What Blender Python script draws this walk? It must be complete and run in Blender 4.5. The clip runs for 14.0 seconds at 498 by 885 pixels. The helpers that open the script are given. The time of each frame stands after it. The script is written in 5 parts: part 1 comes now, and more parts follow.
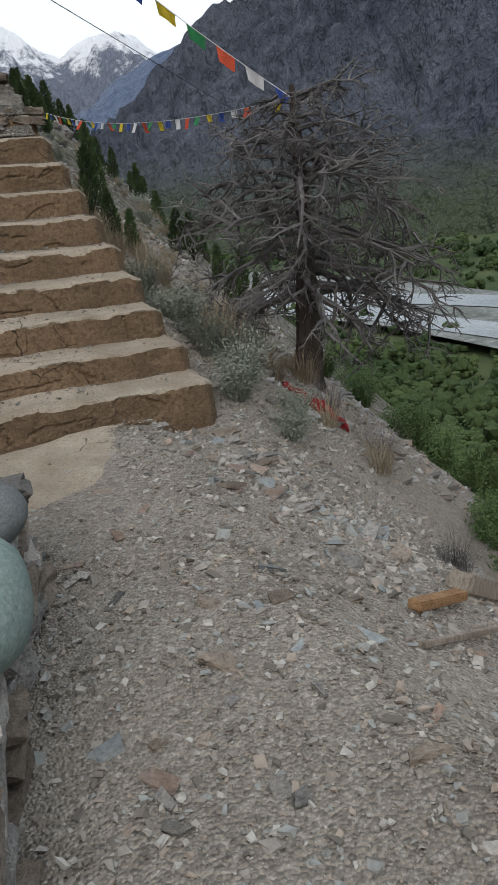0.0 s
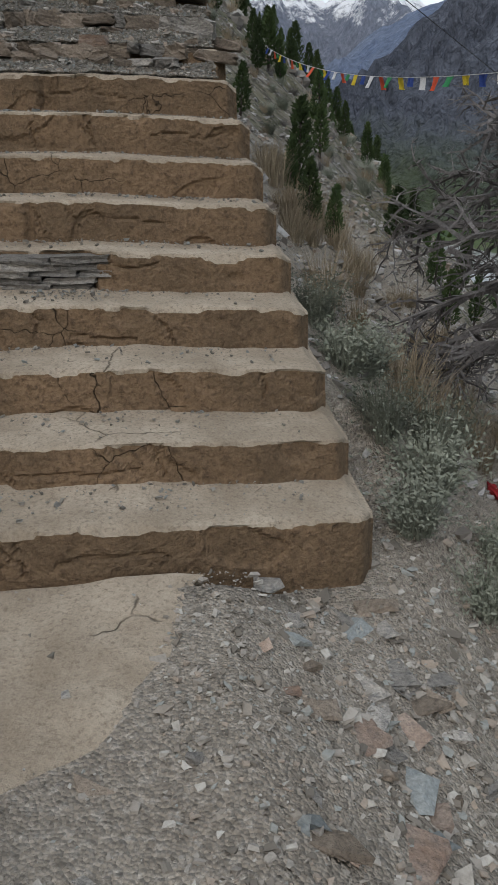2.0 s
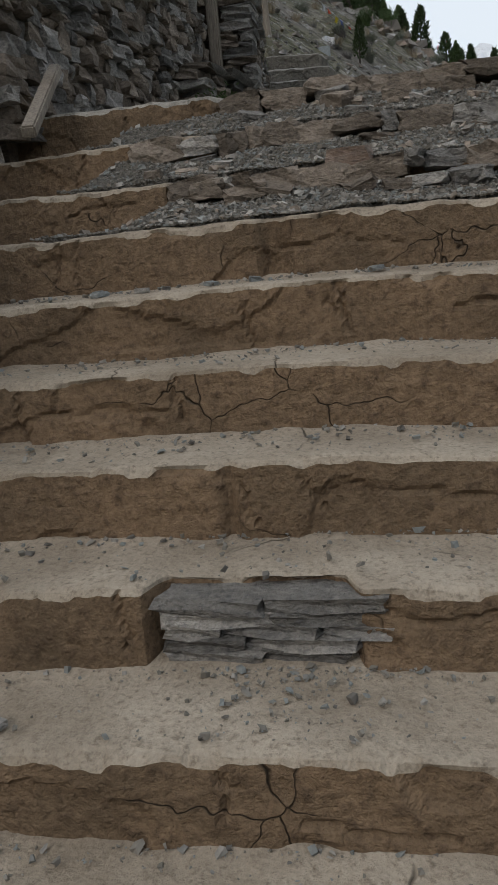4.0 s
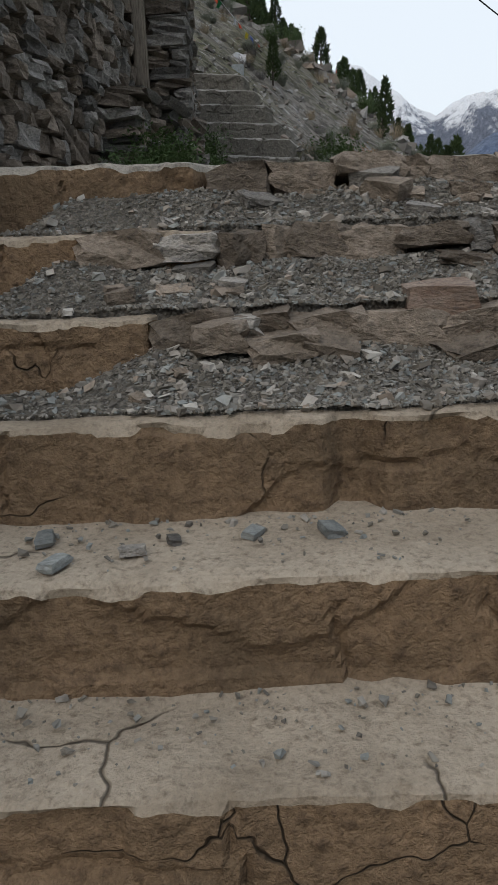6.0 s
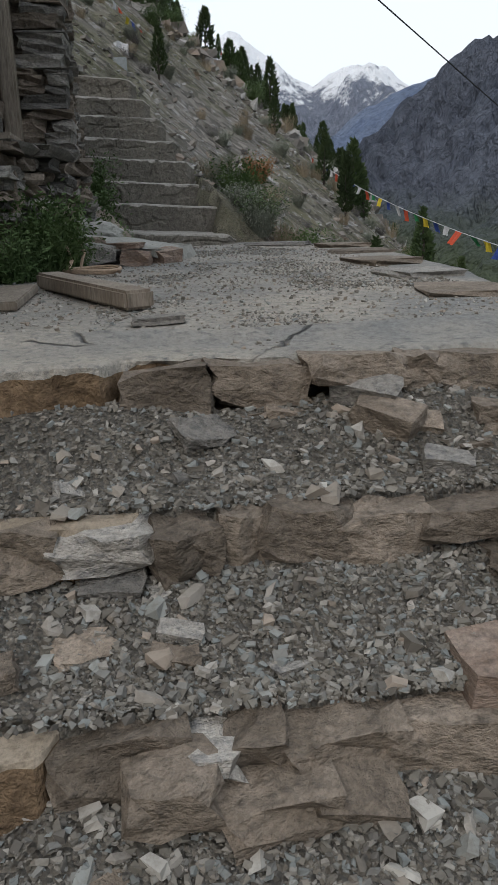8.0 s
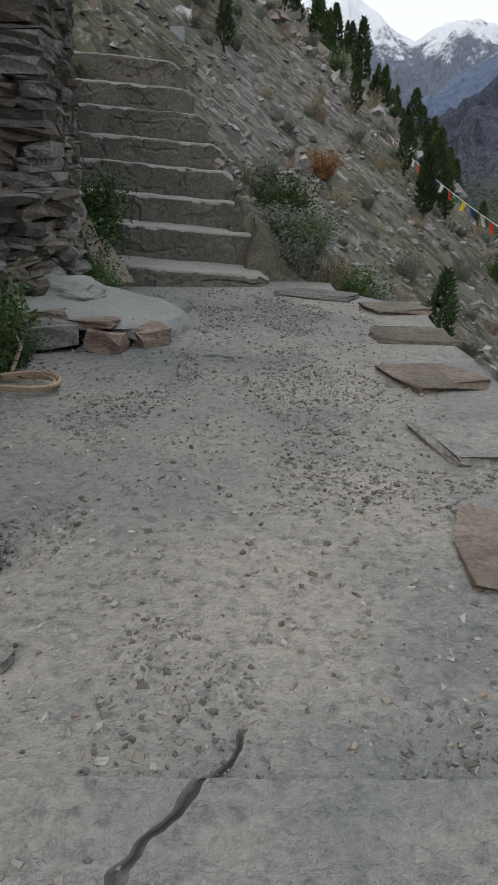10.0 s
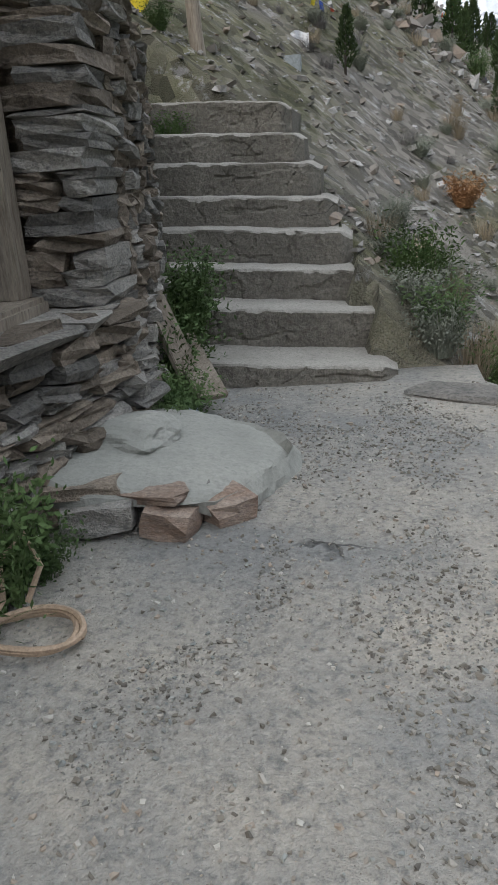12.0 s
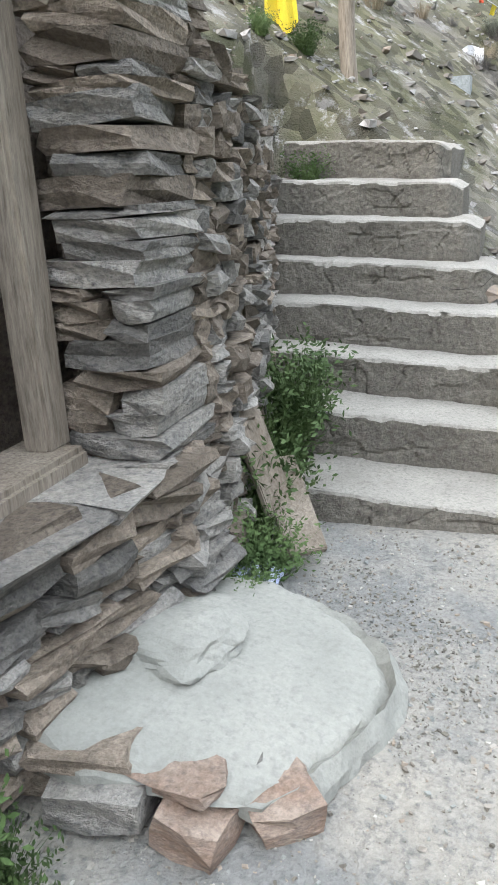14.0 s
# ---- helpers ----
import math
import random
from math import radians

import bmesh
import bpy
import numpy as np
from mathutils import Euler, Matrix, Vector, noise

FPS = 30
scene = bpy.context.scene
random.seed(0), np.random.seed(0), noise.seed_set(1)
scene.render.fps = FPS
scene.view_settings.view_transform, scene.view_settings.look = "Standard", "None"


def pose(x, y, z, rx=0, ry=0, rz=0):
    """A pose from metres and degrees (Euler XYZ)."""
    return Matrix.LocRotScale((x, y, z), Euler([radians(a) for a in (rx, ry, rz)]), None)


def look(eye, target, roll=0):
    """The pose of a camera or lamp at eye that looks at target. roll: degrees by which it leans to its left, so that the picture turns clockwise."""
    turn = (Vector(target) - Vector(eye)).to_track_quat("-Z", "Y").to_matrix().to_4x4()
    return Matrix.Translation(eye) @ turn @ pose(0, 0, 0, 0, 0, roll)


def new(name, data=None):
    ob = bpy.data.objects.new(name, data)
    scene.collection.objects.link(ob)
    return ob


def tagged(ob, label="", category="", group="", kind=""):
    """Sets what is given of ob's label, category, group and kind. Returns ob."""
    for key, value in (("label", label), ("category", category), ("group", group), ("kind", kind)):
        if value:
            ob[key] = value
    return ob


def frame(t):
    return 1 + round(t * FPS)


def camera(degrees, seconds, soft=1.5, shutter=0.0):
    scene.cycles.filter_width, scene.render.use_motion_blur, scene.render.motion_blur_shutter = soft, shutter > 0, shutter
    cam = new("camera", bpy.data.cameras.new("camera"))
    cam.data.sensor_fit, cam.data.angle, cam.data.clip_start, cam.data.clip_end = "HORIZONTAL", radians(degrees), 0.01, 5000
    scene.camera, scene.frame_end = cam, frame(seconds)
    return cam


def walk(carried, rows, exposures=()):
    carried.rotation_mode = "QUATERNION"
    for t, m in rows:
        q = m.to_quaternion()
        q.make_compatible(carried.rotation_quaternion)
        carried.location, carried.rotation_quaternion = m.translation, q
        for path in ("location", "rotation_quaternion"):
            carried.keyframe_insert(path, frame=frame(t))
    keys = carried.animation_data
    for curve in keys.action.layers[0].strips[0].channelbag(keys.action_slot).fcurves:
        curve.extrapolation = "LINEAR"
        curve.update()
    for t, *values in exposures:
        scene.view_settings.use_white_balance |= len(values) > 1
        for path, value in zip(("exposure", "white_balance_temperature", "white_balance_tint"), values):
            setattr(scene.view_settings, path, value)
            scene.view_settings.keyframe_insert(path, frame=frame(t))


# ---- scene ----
cam = camera(36.6, 14.0, soft=1.1)
PATH = [
    (0, (-0.514, -4.018, 1.276), (0.2, -2.28, 0.591), -6.6),
    (0.5, (-0.371, -3.613, 1.346), (0.285, -1.895, 0.559), -3.2),
    (1, (-0.08, -3.266, 1.335), (0.478, -1.529, 0.515), -2.2),
    (1.5, (0.128, -2.808, 1.389), (0.417, -0.993, 0.6), -1.6),
    (2, (0.214, -2.233, 1.39), (0.464, -0.399, 0.633), 0.3),
    (2.5, (0.288, -1.645, 1.422), (0.106, 0.23, 0.751), -3.5),
    (3, (0.203, -1.108, 1.492), (-0.021, 0.774, 0.853), -3.6),
    (3.5, (0.196, -0.57, 1.551), (-0.092, 1.329, 0.995), -4.7),
    (4, (0.078, -0.103, 1.6), (-0.301, 1.798, 1.108), -5.8),
    (4.2, (0.065, 0.058, 1.644), (-0.346, 1.961, 1.184), -6.6),
    (6.3, (-0.524, 1.2, 2.158), (-0.529, 3.13, 1.636), -2.3),
    (6.5, (-0.545, 1.294, 2.246), (-0.537, 3.22, 1.705), -2.5),
    (7, (-0.649, 1.557, 2.354), (-0.518, 3.481, 1.822), -2.4),
    (7.5, (-0.632, 1.747, 2.434), (-0.438, 3.653, 1.858), -1.6),
    (8, (-0.558, 1.976, 2.585), (-0.307, 3.871, 1.996), -1.7),
    (8.5, (-0.516, 2.193, 2.723), (-0.267, 4.086, 2.127), -3.2),
    (8.7, (-0.47, 2.255, 2.769), (-0.187, 4.142, 2.171), -2.3),
    (10.8, (-0.013, 3.594, 3.105), (-0.157, 5.46, 2.372), -0.0),
    (11, (-0.01, 3.659, 3.112), (-0.216, 5.523, 2.39), -1.8),
    (11.5, (-0.053, 3.866, 3.199), (-0.402, 5.713, 2.515), -3.7),
    (12, (-0.008, 4.11, 3.301), (-0.312, 5.974, 2.643), -4.0),
    (12.5, (-0.02, 4.311, 3.403), (-0.312, 6.194, 2.796), -4.0),
    (13, (-0.081, 4.516, 3.56), (-0.368, 6.393, 2.933), -4.0),
    (13.5, (-0.057, 4.714, 3.567), (-0.444, 6.567, 2.923), -3.7),
    (14, (-0.014, 5.0, 3.59), (-0.682, 6.775, 2.954), -3.0),
]
walk(cam, [(t, look(eye, target, roll)) for t, eye, target, roll in PATH],
     exposures=[(0, 0.45), (1, 0.4), (2, 0.36), (3, 0.2), (4, 0.1), (6.5, 0.26), (7.5, 0.45), (8.5, 0.3), (11, 0.68), (12, 0.92), (12.5, 0.85), (13, 1.05), (13.5, 1.7), (14, 2.2)])

# ---------------------------------------------------------------- light
world = bpy.data.worlds.new("sky")
scene.world = world
world.use_nodes = True
wn = world.node_tree.nodes
sky = wn.new("ShaderNodeTexSky")
sky.sky_type = "NISHITA"
sky.sun_disc = False
sky.sun_elevation, sky.sun_rotation = radians(38), radians(-150)
sky.air_density, sky.dust_density, sky.ozone_density = 1.0, 6.0, 1.0
wn["Background"].inputs["Strength"].default_value = 1.0
dim = wn.new("ShaderNodeMix")
dim.data_type = "RGBA"
dim.inputs["Factor"].default_value = 0.8
cloud = wn.new("ShaderNodeVectorMath")
cloud.operation = "SCALE"
cloud.inputs["Scale"].default_value = 0.10
world.node_tree.links.new(sky.outputs[0], cloud.inputs[0])
world.node_tree.links.new(cloud.outputs[0], dim.inputs["A"])
dim.inputs["B"].default_value = (0.86, 0.93, 1.0, 1)
world.node_tree.links.new(dim.outputs["Result"], wn["Background"].inputs["Color"])
sun = new("sun", bpy.data.lights.new("sun", "SUN"))
sun.data.energy, sun.data.angle, sun.data.color = 0.5, radians(25), (1.0, 0.95, 0.88)
sun.matrix_world = look((-20, -35, 32), (0, 0, 0))


# ---------------------------------------------------------------- materials
def ramp_mix(nt, fac, a, b):
    m = nt.nodes.new("ShaderNodeMix")
    m.data_type = "RGBA"
    nt.links.new(fac, m.inputs["Factor"])
    for sock, v in ((m.inputs["A"], a), (m.inputs["B"], b)):
        if isinstance(v, tuple):
            sock.default_value = (*v, 1)
        else:
            nt.links.new(v, sock)
    return m.outputs["Result"]


def tex_noise(nt, co, scale, detail=6.0, rough=0.6):
    n = nt.nodes.new("ShaderNodeTexNoise")
    n.inputs["Scale"].default_value, n.inputs["Detail"].default_value, n.inputs["Roughness"].default_value = scale, detail, rough
    nt.links.new(co, n.inputs["Vector"])
    return n.outputs["Fac"]


def step_ramp(nt, fac, lo, hi):
    m = nt.nodes.new("ShaderNodeMapRange")
    m.inputs["From Min"].default_value, m.inputs["From Max"].default_value = lo, hi
    nt.links.new(fac, m.inputs["Value"])
    return m.outputs["Result"]


def surface(name, c1, c2, scale=3.0, c3=None, fine=60.0, rough=0.9, bump=0.4, dist=0.02, vary=0.0, squash=1.0, crack=0.0, local=False, metal=0.0, grit=0.3, pebble=0.0, loose=(0.45, 1.5)):
    """Two-scale mottled surface: c1/c2 by coarse noise, c3 by fine grain, relief from both."""
    m = bpy.data.materials.new(name)
    m.use_nodes = True
    nt = m.node_tree
    bs = nt.nodes["Principled BSDF"]
    bs.inputs["Roughness"].default_value, bs.inputs["Metallic"].default_value = rough, metal
    if "Specular IOR Level" in bs.inputs:
        bs.inputs["Specular IOR Level"].default_value = 0.25
    if local:
        co = nt.nodes.new("ShaderNodeTexCoord").outputs["Object"]
    else:
        co = nt.nodes.new("ShaderNodeNewGeometry").outputs["Position"]
    mp = nt.nodes.new("ShaderNodeMapping")
    mp.inputs["Scale"].default_value = (1, 1, squash)
    nt.links.new(co, mp.inputs["Vector"])
    co = mp.outputs["Vector"]
    big = tex_noise(nt, co, scale)
    small = tex_noise(nt, co, fine, 4, 0.7)
    col = ramp_mix(nt, step_ramp(nt, big, 0.35, 0.65), c1, c2)
    if c3:
        col = ramp_mix(nt, step_ramp(nt, small, 0.5, 0.72), col, c3)
    if grit:
        speck = step_ramp(nt, tex_noise(nt, co, fine * 1.7, 5, 0.75), 0.3, 0.7)
        speck.node.inputs["To Min"].default_value, speck.node.inputs["To Max"].default_value = 1 - grit * 1.2, 1 + grit
        tone = nt.nodes.new("ShaderNodeHueSaturation")
        nt.links.new(speck, tone.inputs["Value"])
        nt.links.new(col, tone.inputs["Color"])
        col = tone.outputs["Color"]
    cells = None
    if pebble:
        cells = nt.nodes.new("ShaderNodeTexVoronoi")
        cells.inputs["Scale"].default_value = pebble
        nt.links.new(co, cells.inputs["Vector"])
        one = nt.nodes.new("ShaderNodeSeparateColor")
        nt.links.new(cells.outputs["Color"], one.inputs[0])
        shade = step_ramp(nt, one.outputs[0], 0, 1)
        shade.node.inputs["To Min"].default_value, shade.node.inputs["To Max"].default_value = loose
        tone = nt.nodes.new("ShaderNodeHueSaturation")
        nt.links.new(shade, tone.inputs["Value"])
        nt.links.new(col, tone.inputs["Color"])
        col = tone.outputs["Color"]
    if vary:
        info = nt.nodes.new("ShaderNodeObjectInfo")
        hsv = nt.nodes.new("ShaderNodeHueSaturation")
        hv = step_ramp(nt, info.outputs["Random"], 0, 1)
        hv.node.inputs["To Min"].default_value, hv.node.inputs["To Max"].default_value = 1 - vary, 1 + vary
        nt.links.new(hv, hsv.inputs["Value"])
        nt.links.new(col, hsv.inputs["Color"])
        col = hsv.outputs["Color"]
    height = nt.nodes.new("ShaderNodeMath")
    height.operation = "ADD"
    nt.links.new(big, height.inputs[0])
    nt.links.new(small, height.inputs[1])
    h = height.outputs[0]
    if cells:
        dent = nt.nodes.new("ShaderNodeMath")
        dent.operation = "SUBTRACT"
        nt.links.new(h, dent.inputs[0])
        nt.links.new(cells.outputs["Distance"], dent.inputs[1])
        h = dent.outputs[0]
    if crack:
        wob = nt.nodes.new("ShaderNodeVectorMath")
        wob.operation = "MULTIPLY_ADD"
        cn = nt.nodes.new("ShaderNodeTexNoise")
        cn.inputs["Scale"].default_value = 11
        nt.links.new(co, cn.inputs["Vector"])
        nt.links.new(cn.outputs["Color"], wob.inputs[0])
        wob.inputs[1].default_value = (0.07, 0.07, 0.07)
        nt.links.new(co, wob.inputs[2])
        vo = nt.nodes.new("ShaderNodeTexVoronoi")
        vo.feature = "DISTANCE_TO_EDGE"
        vo.inputs["Scale"].default_value = crack
        nt.links.new(wob.outputs[0], vo.inputs["Vector"])
        line = step_ramp(nt, vo.outputs["Distance"], 0.006, 0.0)
        gate = step_ramp(nt, tex_noise(nt, co, 1.7, 3), 0.57, 0.62)
        both = nt.nodes.new("ShaderNodeMath")
        both.operation = "MULTIPLY"
        nt.links.new(line, both.inputs[0])
        nt.links.new(gate, both.inputs[1])
        col = ramp_mix(nt, both.outputs[0], col, (c1[0] * 0.4, c1[1] * 0.4, c1[2] * 0.4))
        sub = nt.nodes.new("ShaderNodeMath")
        sub.operation = "SUBTRACT"
        nt.links.new(h, sub.inputs[0])
        nt.links.new(both.outputs[0], sub.inputs[1])
        h = sub.outputs[0]
    nt.links.new(col, bs.inputs["Base Color"])
    b = nt.nodes.new("ShaderNodeBump")
    b.inputs["Strength"].default_value, b.inputs["Distance"].default_value = bump, dist
    nt.links.new(h, b.inputs["Height"])
    nt.links.new(b.outputs["Normal"], bs.inputs["Normal"])
    return m


def land_material():
    """Gravelly soil, scree with scrub on the hill, meadow and gravel bars in the valley."""
    m = surface("land", (0.24, 0.21, 0.175), (0.33, 0.295, 0.25), 1.6, (0.40, 0.37, 0.33), 30, 0.95, 1.0, 0.016, grit=0.15, pebble=90, loose=(0.75, 1.25))
    nt = m.node_tree
    bs = nt.nodes["Principled BSDF"]
    base = bs.inputs["Base Color"].links[0].from_socket
    pos = nt.nodes.new("ShaderNodeNewGeometry").outputs["Position"]
    sep = nt.nodes.new("ShaderNodeSeparateXYZ")
    nt.links.new(pos, sep.inputs[0])
    scree = ramp_mix(nt, step_ramp(nt, tex_noise(nt, pos, 0.5), 0.42, 0.6), (0.20, 0.185, 0.165), (0.13, 0.125, 0.075))
    rocks = step_ramp(nt, tex_noise(nt, pos, 3.5, 8, 0.75), 0.55, 0.62)
    scree = ramp_mix(nt, rocks, scree, (0.33, 0.32, 0.31))
    turf = step_ramp(nt, tex_noise(nt, pos, 1.1, 7, 0.7), 0.52, 0.6)
    scree = ramp_mix(nt, turf, scree, (0.085, 0.085, 0.05))
    lump = nt.nodes.new("ShaderNodeTexVoronoi")
    lump.inputs["Scale"].default_value = 9
    nt.links.new(pos, lump.inputs["Vector"])
    bits = nt.nodes.new("ShaderNodeSeparateColor")
    nt.links.new(lump.outputs["Color"], bits.inputs[0])
    shade = step_ramp(nt, bits.outputs[0], 0, 1)
    shade.node.inputs["To Min"].default_value, shade.node.inputs["To Max"].default_value = 0.5, 1.35
    tone = nt.nodes.new("ShaderNodeHueSaturation")
    nt.links.new(shade, tone.inputs["Value"])
    nt.links.new(scree, tone.inputs["Color"])
    scree = tone.outputs["Color"]
    away = nt.nodes.new("ShaderNodeVectorMath")
    away.operation = "LENGTH"
    nt.links.new(pos, away.inputs[0])
    col = ramp_mix(nt, step_ramp(nt, sep.outputs["Y"], 6.5, 8.5), base, scree)
    green = ramp_mix(nt, step_ramp(nt, tex_noise(nt, pos, 0.03), 0.4, 0.6), (0.035, 0.062, 0.024), (0.075, 0.095, 0.04))
    col = ramp_mix(nt, step_ramp(nt, sep.outputs["Z"], -12, -34), col, green)
    nt.links.new(col, bs.inputs["Base Color"])
    return m


def mountain_material(name, hazy_rock1, hazy_rock2, snow_from=None, snow_to=None, green=None):
    m = surface(name, hazy_rock1, hazy_rock2, 0.006, tuple(v * 1.25 for v in hazy_rock2), 0.05, 0.95, 1.0, 25.0, squash=0.35)
    nt = m.node_tree
    bs = nt.nodes["Principled BSDF"]
    base = bs.inputs["Base Color"].links[0].from_socket
    pos = nt.nodes.new("ShaderNodeNewGeometry").outputs["Position"]
    sep = nt.nodes.new("ShaderNodeSeparateXYZ")
    nt.links.new(pos, sep.inputs[0])
    wob = nt.nodes.new("ShaderNodeMath")
    wob.operation = "MULTIPLY_ADD"
    nt.links.new(tex_noise(nt, pos, 0.012 if snow_from else 0.02, 8, 0.75), wob.inputs[0])
    wob.inputs[1].default_value = 700 if snow_from else 60
    nt.links.new(sep.outputs["Z"], wob.inputs[2])
    if snow_from:
        base = ramp_mix(nt, step_ramp(nt, wob.outputs[0], snow_from, snow_to), base, (0.8, 0.82, 0.86))
    if green:
        base = ramp_mix(nt, step_ramp(nt, wob.outputs[0], 45, 0), base, green)
    nt.links.new(base, bs.inputs["Base Color"])
    return m


LAND = land_material()
RISER = surface("riser_plaster", (0.135, 0.096, 0.061), (0.225, 0.152, 0.094), 2.2, (0.095, 0.064, 0.042), 34, 0.92, 1.0, 0.022, crack=3.0, grit=0.25)
TREAD = surface("dusty_tread", (0.27, 0.222, 0.168), (0.41, 0.35, 0.278), 3.0, (0.19, 0.155, 0.118), 60, 0.95, 0.8, 0.012, crack=1.3, grit=0.15)
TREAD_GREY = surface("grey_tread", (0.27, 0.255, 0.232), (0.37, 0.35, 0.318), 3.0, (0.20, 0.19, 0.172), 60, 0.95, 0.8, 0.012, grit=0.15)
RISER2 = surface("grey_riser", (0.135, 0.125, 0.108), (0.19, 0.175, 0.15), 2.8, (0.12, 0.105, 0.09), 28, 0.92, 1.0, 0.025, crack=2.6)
CEMENT = surface("cement", (0.225, 0.225, 0.218), (0.375, 0.345, 0.30), 1.9, (0.15, 0.152, 0.15), 34, 0.9, 1.0, 0.02, crack=0.9, grit=0.18)
PALE = surface("pale_cement", (0.27, 0.272, 0.25), (0.335, 0.333, 0.305), 3.0, (0.245, 0.245, 0.228), 40, 0.88, 0.6, 0.012, grit=0.1)
SLATE = surface("slate", (0.215, 0.206, 0.193), (0.33, 0.307, 0.277), 5.0, (0.13, 0.128, 0.128), 35, 0.8, 1.0, 0.025, vary=0.5, squash=1.7)
SLATE_BROWN = surface("brown_stone", (0.155, 0.127, 0.10), (0.275, 0.228, 0.185), 5.0, (0.11, 0.092, 0.076), 35, 0.85, 1.0, 0.02, vary=0.35, squash=1.5)
SLATE_BLUE = surface("blue_slate", (0.185, 0.20, 0.20), (0.25, 0.262, 0.256), 6.0, (0.15, 0.17, 0.18), 40, 0.75, 0.5, 0.01, vary=0.3, squash=3)
RUST_STONE = surface("rust_stone", (0.24, 0.165, 0.125), (0.33, 0.265, 0.22), 9.0, (0.17, 0.135, 0.12), 40, 0.85, 0.7, 0.02, vary=0.25, squash=3)
RUBBLE_DUST = surface("rubble_dust", (0.17, 0.155, 0.133), (0.24, 0.22, 0.19), 6.0, (0.11, 0.10, 0.09), 40, 0.95, 1.0, 0.03, pebble=95, loose=(0.7, 1.2))
GRAVEL = surface("gravel", (0.21, 0.20, 0.185), (0.31, 0.295, 0.275), 9.0, (0.16, 0.155, 0.15), 80, 0.9, 0.4, 0.01)
BOULDER = surface("green_boulder", (0.17, 0.23, 0.215), (0.22, 0.28, 0.26), 4.0, (0.26, 0.31, 0.29), 60, 0.75, 0.35, 0.01)
BARK = surface("dead_bark", (0.055, 0.045, 0.04), (0.095, 0.08, 0.07), 6.0, (0.035, 0.03, 0.028), 50, 0.95, 1.0, 0.03, squash=0.2)
TWIG = surface("grey_twigs", (0.075, 0.07, 0.07), (0.20, 0.19, 0.19), 6.0, (0.09, 0.085, 0.085), 50, 0.9, 0.5, 0.01)
WOOD = surface("weathered_wood", (0.21, 0.175, 0.14), (0.31, 0.27, 0.225), 5.0, (0.14, 0.115, 0.09), 60, 0.85, 0.6, 0.008, squash=0.12)
WOOD_WARM = surface("warm_wood", (0.24, 0.13, 0.065), (0.32, 0.19, 0.10), 8.0, (0.15, 0.08, 0.045), 60, 0.85, 0.6, 0.008)
DARKWOOD = surface("dark_wood", (0.11, 0.062, 0.038), (0.155, 0.092, 0.06), 5.0, (0.06, 0.04, 0.03), 50, 0.8, 0.5, 0.008, squash=0.15)
NEEDLE = surface("needles", (0.030, 0.052, 0.020), (0.055, 0.082, 0.030), 3.0, None, 30, 0.9, 0.2, 0.01, vary=0.35)
LEAF = surface("leaves", (0.05, 0.09, 0.03), (0.10, 0.15, 0.055), 5.0, None, 40, 0.8, 0.2, 0.01, vary=0.2)
SAGE = surface("sage", (0.15, 0.165, 0.13), (0.235, 0.25, 0.205), 5.0, None, 40, 0.9, 0.2, 0.01, vary=0.2)
DRY = surface("dry_grass", (0.21, 0.17, 0.12), (0.31, 0.26, 0.185), 4.0, None, 40, 0.9, 0.2, 0.01, vary=0.25)
RUSTBUSH = surface("rust_bush", (0.24, 0.12, 0.055), (0.30, 0.17, 0.085), 4.0, None, 40, 0.9, 0.2, 0.01)
WOODS = surface("valley_woods", (0.026, 0.048, 0.018), (0.065, 0.095, 0.032), 0.05, None, 1.5, 0.9, 0.3, 0.1)
WATER = surface("river_water", (0.27, 0.30, 0.32), (0.36, 0.39, 0.41), 0.05, None, 0.8, 0.55, 0.3, 0.1)
SHOAL = surface("river_gravel", (0.11, 0.125, 0.11), (0.24, 0.25, 0.245), 0.06, (0.30, 0.31, 0.31), 0.35, 0.95, 0.3, 0.2)
BLOCK = surface("concrete_block", (0.27, 0.30, 0.315), (0.33, 0.36, 0.375), 3.0, (0.24, 0.26, 0.275), 50, 0.9, 0.4, 0.008, vary=0.1)
STEEL = surface("galvanised_steel", (0.42, 0.45, 0.49), (0.5, 0.53, 0.57), 8.0, None, 60, 0.5, 0.1, 0.002, metal=0.3)
CABLE = surface("black_cable", (0.03, 0.03, 0.035), (0.045, 0.045, 0.05), 8.0, None, 60, 0.6, 0.1, 0.002)
HOSE = surface("tan_hose", (0.33, 0.24, 0.17), (0.39, 0.29, 0.21), 8.0, None, 60, 0.5, 0.1, 0.002)
PLASTIC = surface("pale_plastic", (0.5, 0.52, 0.6), (0.35, 0.4, 0.6), 14.0, None, 60, 0.35, 0.1, 0.002)
RED_CLOTH = surface("red_cloth", (0.17, 0.012, 0.016), (0.26, 0.02, 0.024), 9.0, None, 200, 0.9, 0.4, 0.004)
CLOTH = [surface(n + "_cloth", c, tuple(v * 0.8 for v in c), 7.0, None, 200, 0.85, 0.3, 0.003) for n, c in
         (("blue", (0.035, 0.07, 0.28)), ("white", (0.68, 0.69, 0.72)), ("red", (0.62, 0.10, 0.05)), ("green", (0.04, 0.25, 0.10)), ("yellow", (0.70, 0.55, 0.05)))]
# Aerial haze is mixed into these ranges' base colours as a blue tint.
M_FAR = mountain_material("haze_tinted_snow_range", (0.13, 0.15, 0.20), (0.17, 0.19, 0.24), 790, 880)
M_MID = mountain_material("haze_tinted_range", (0.105, 0.14, 0.225), (0.14, 0.175, 0.25), 900, 980)
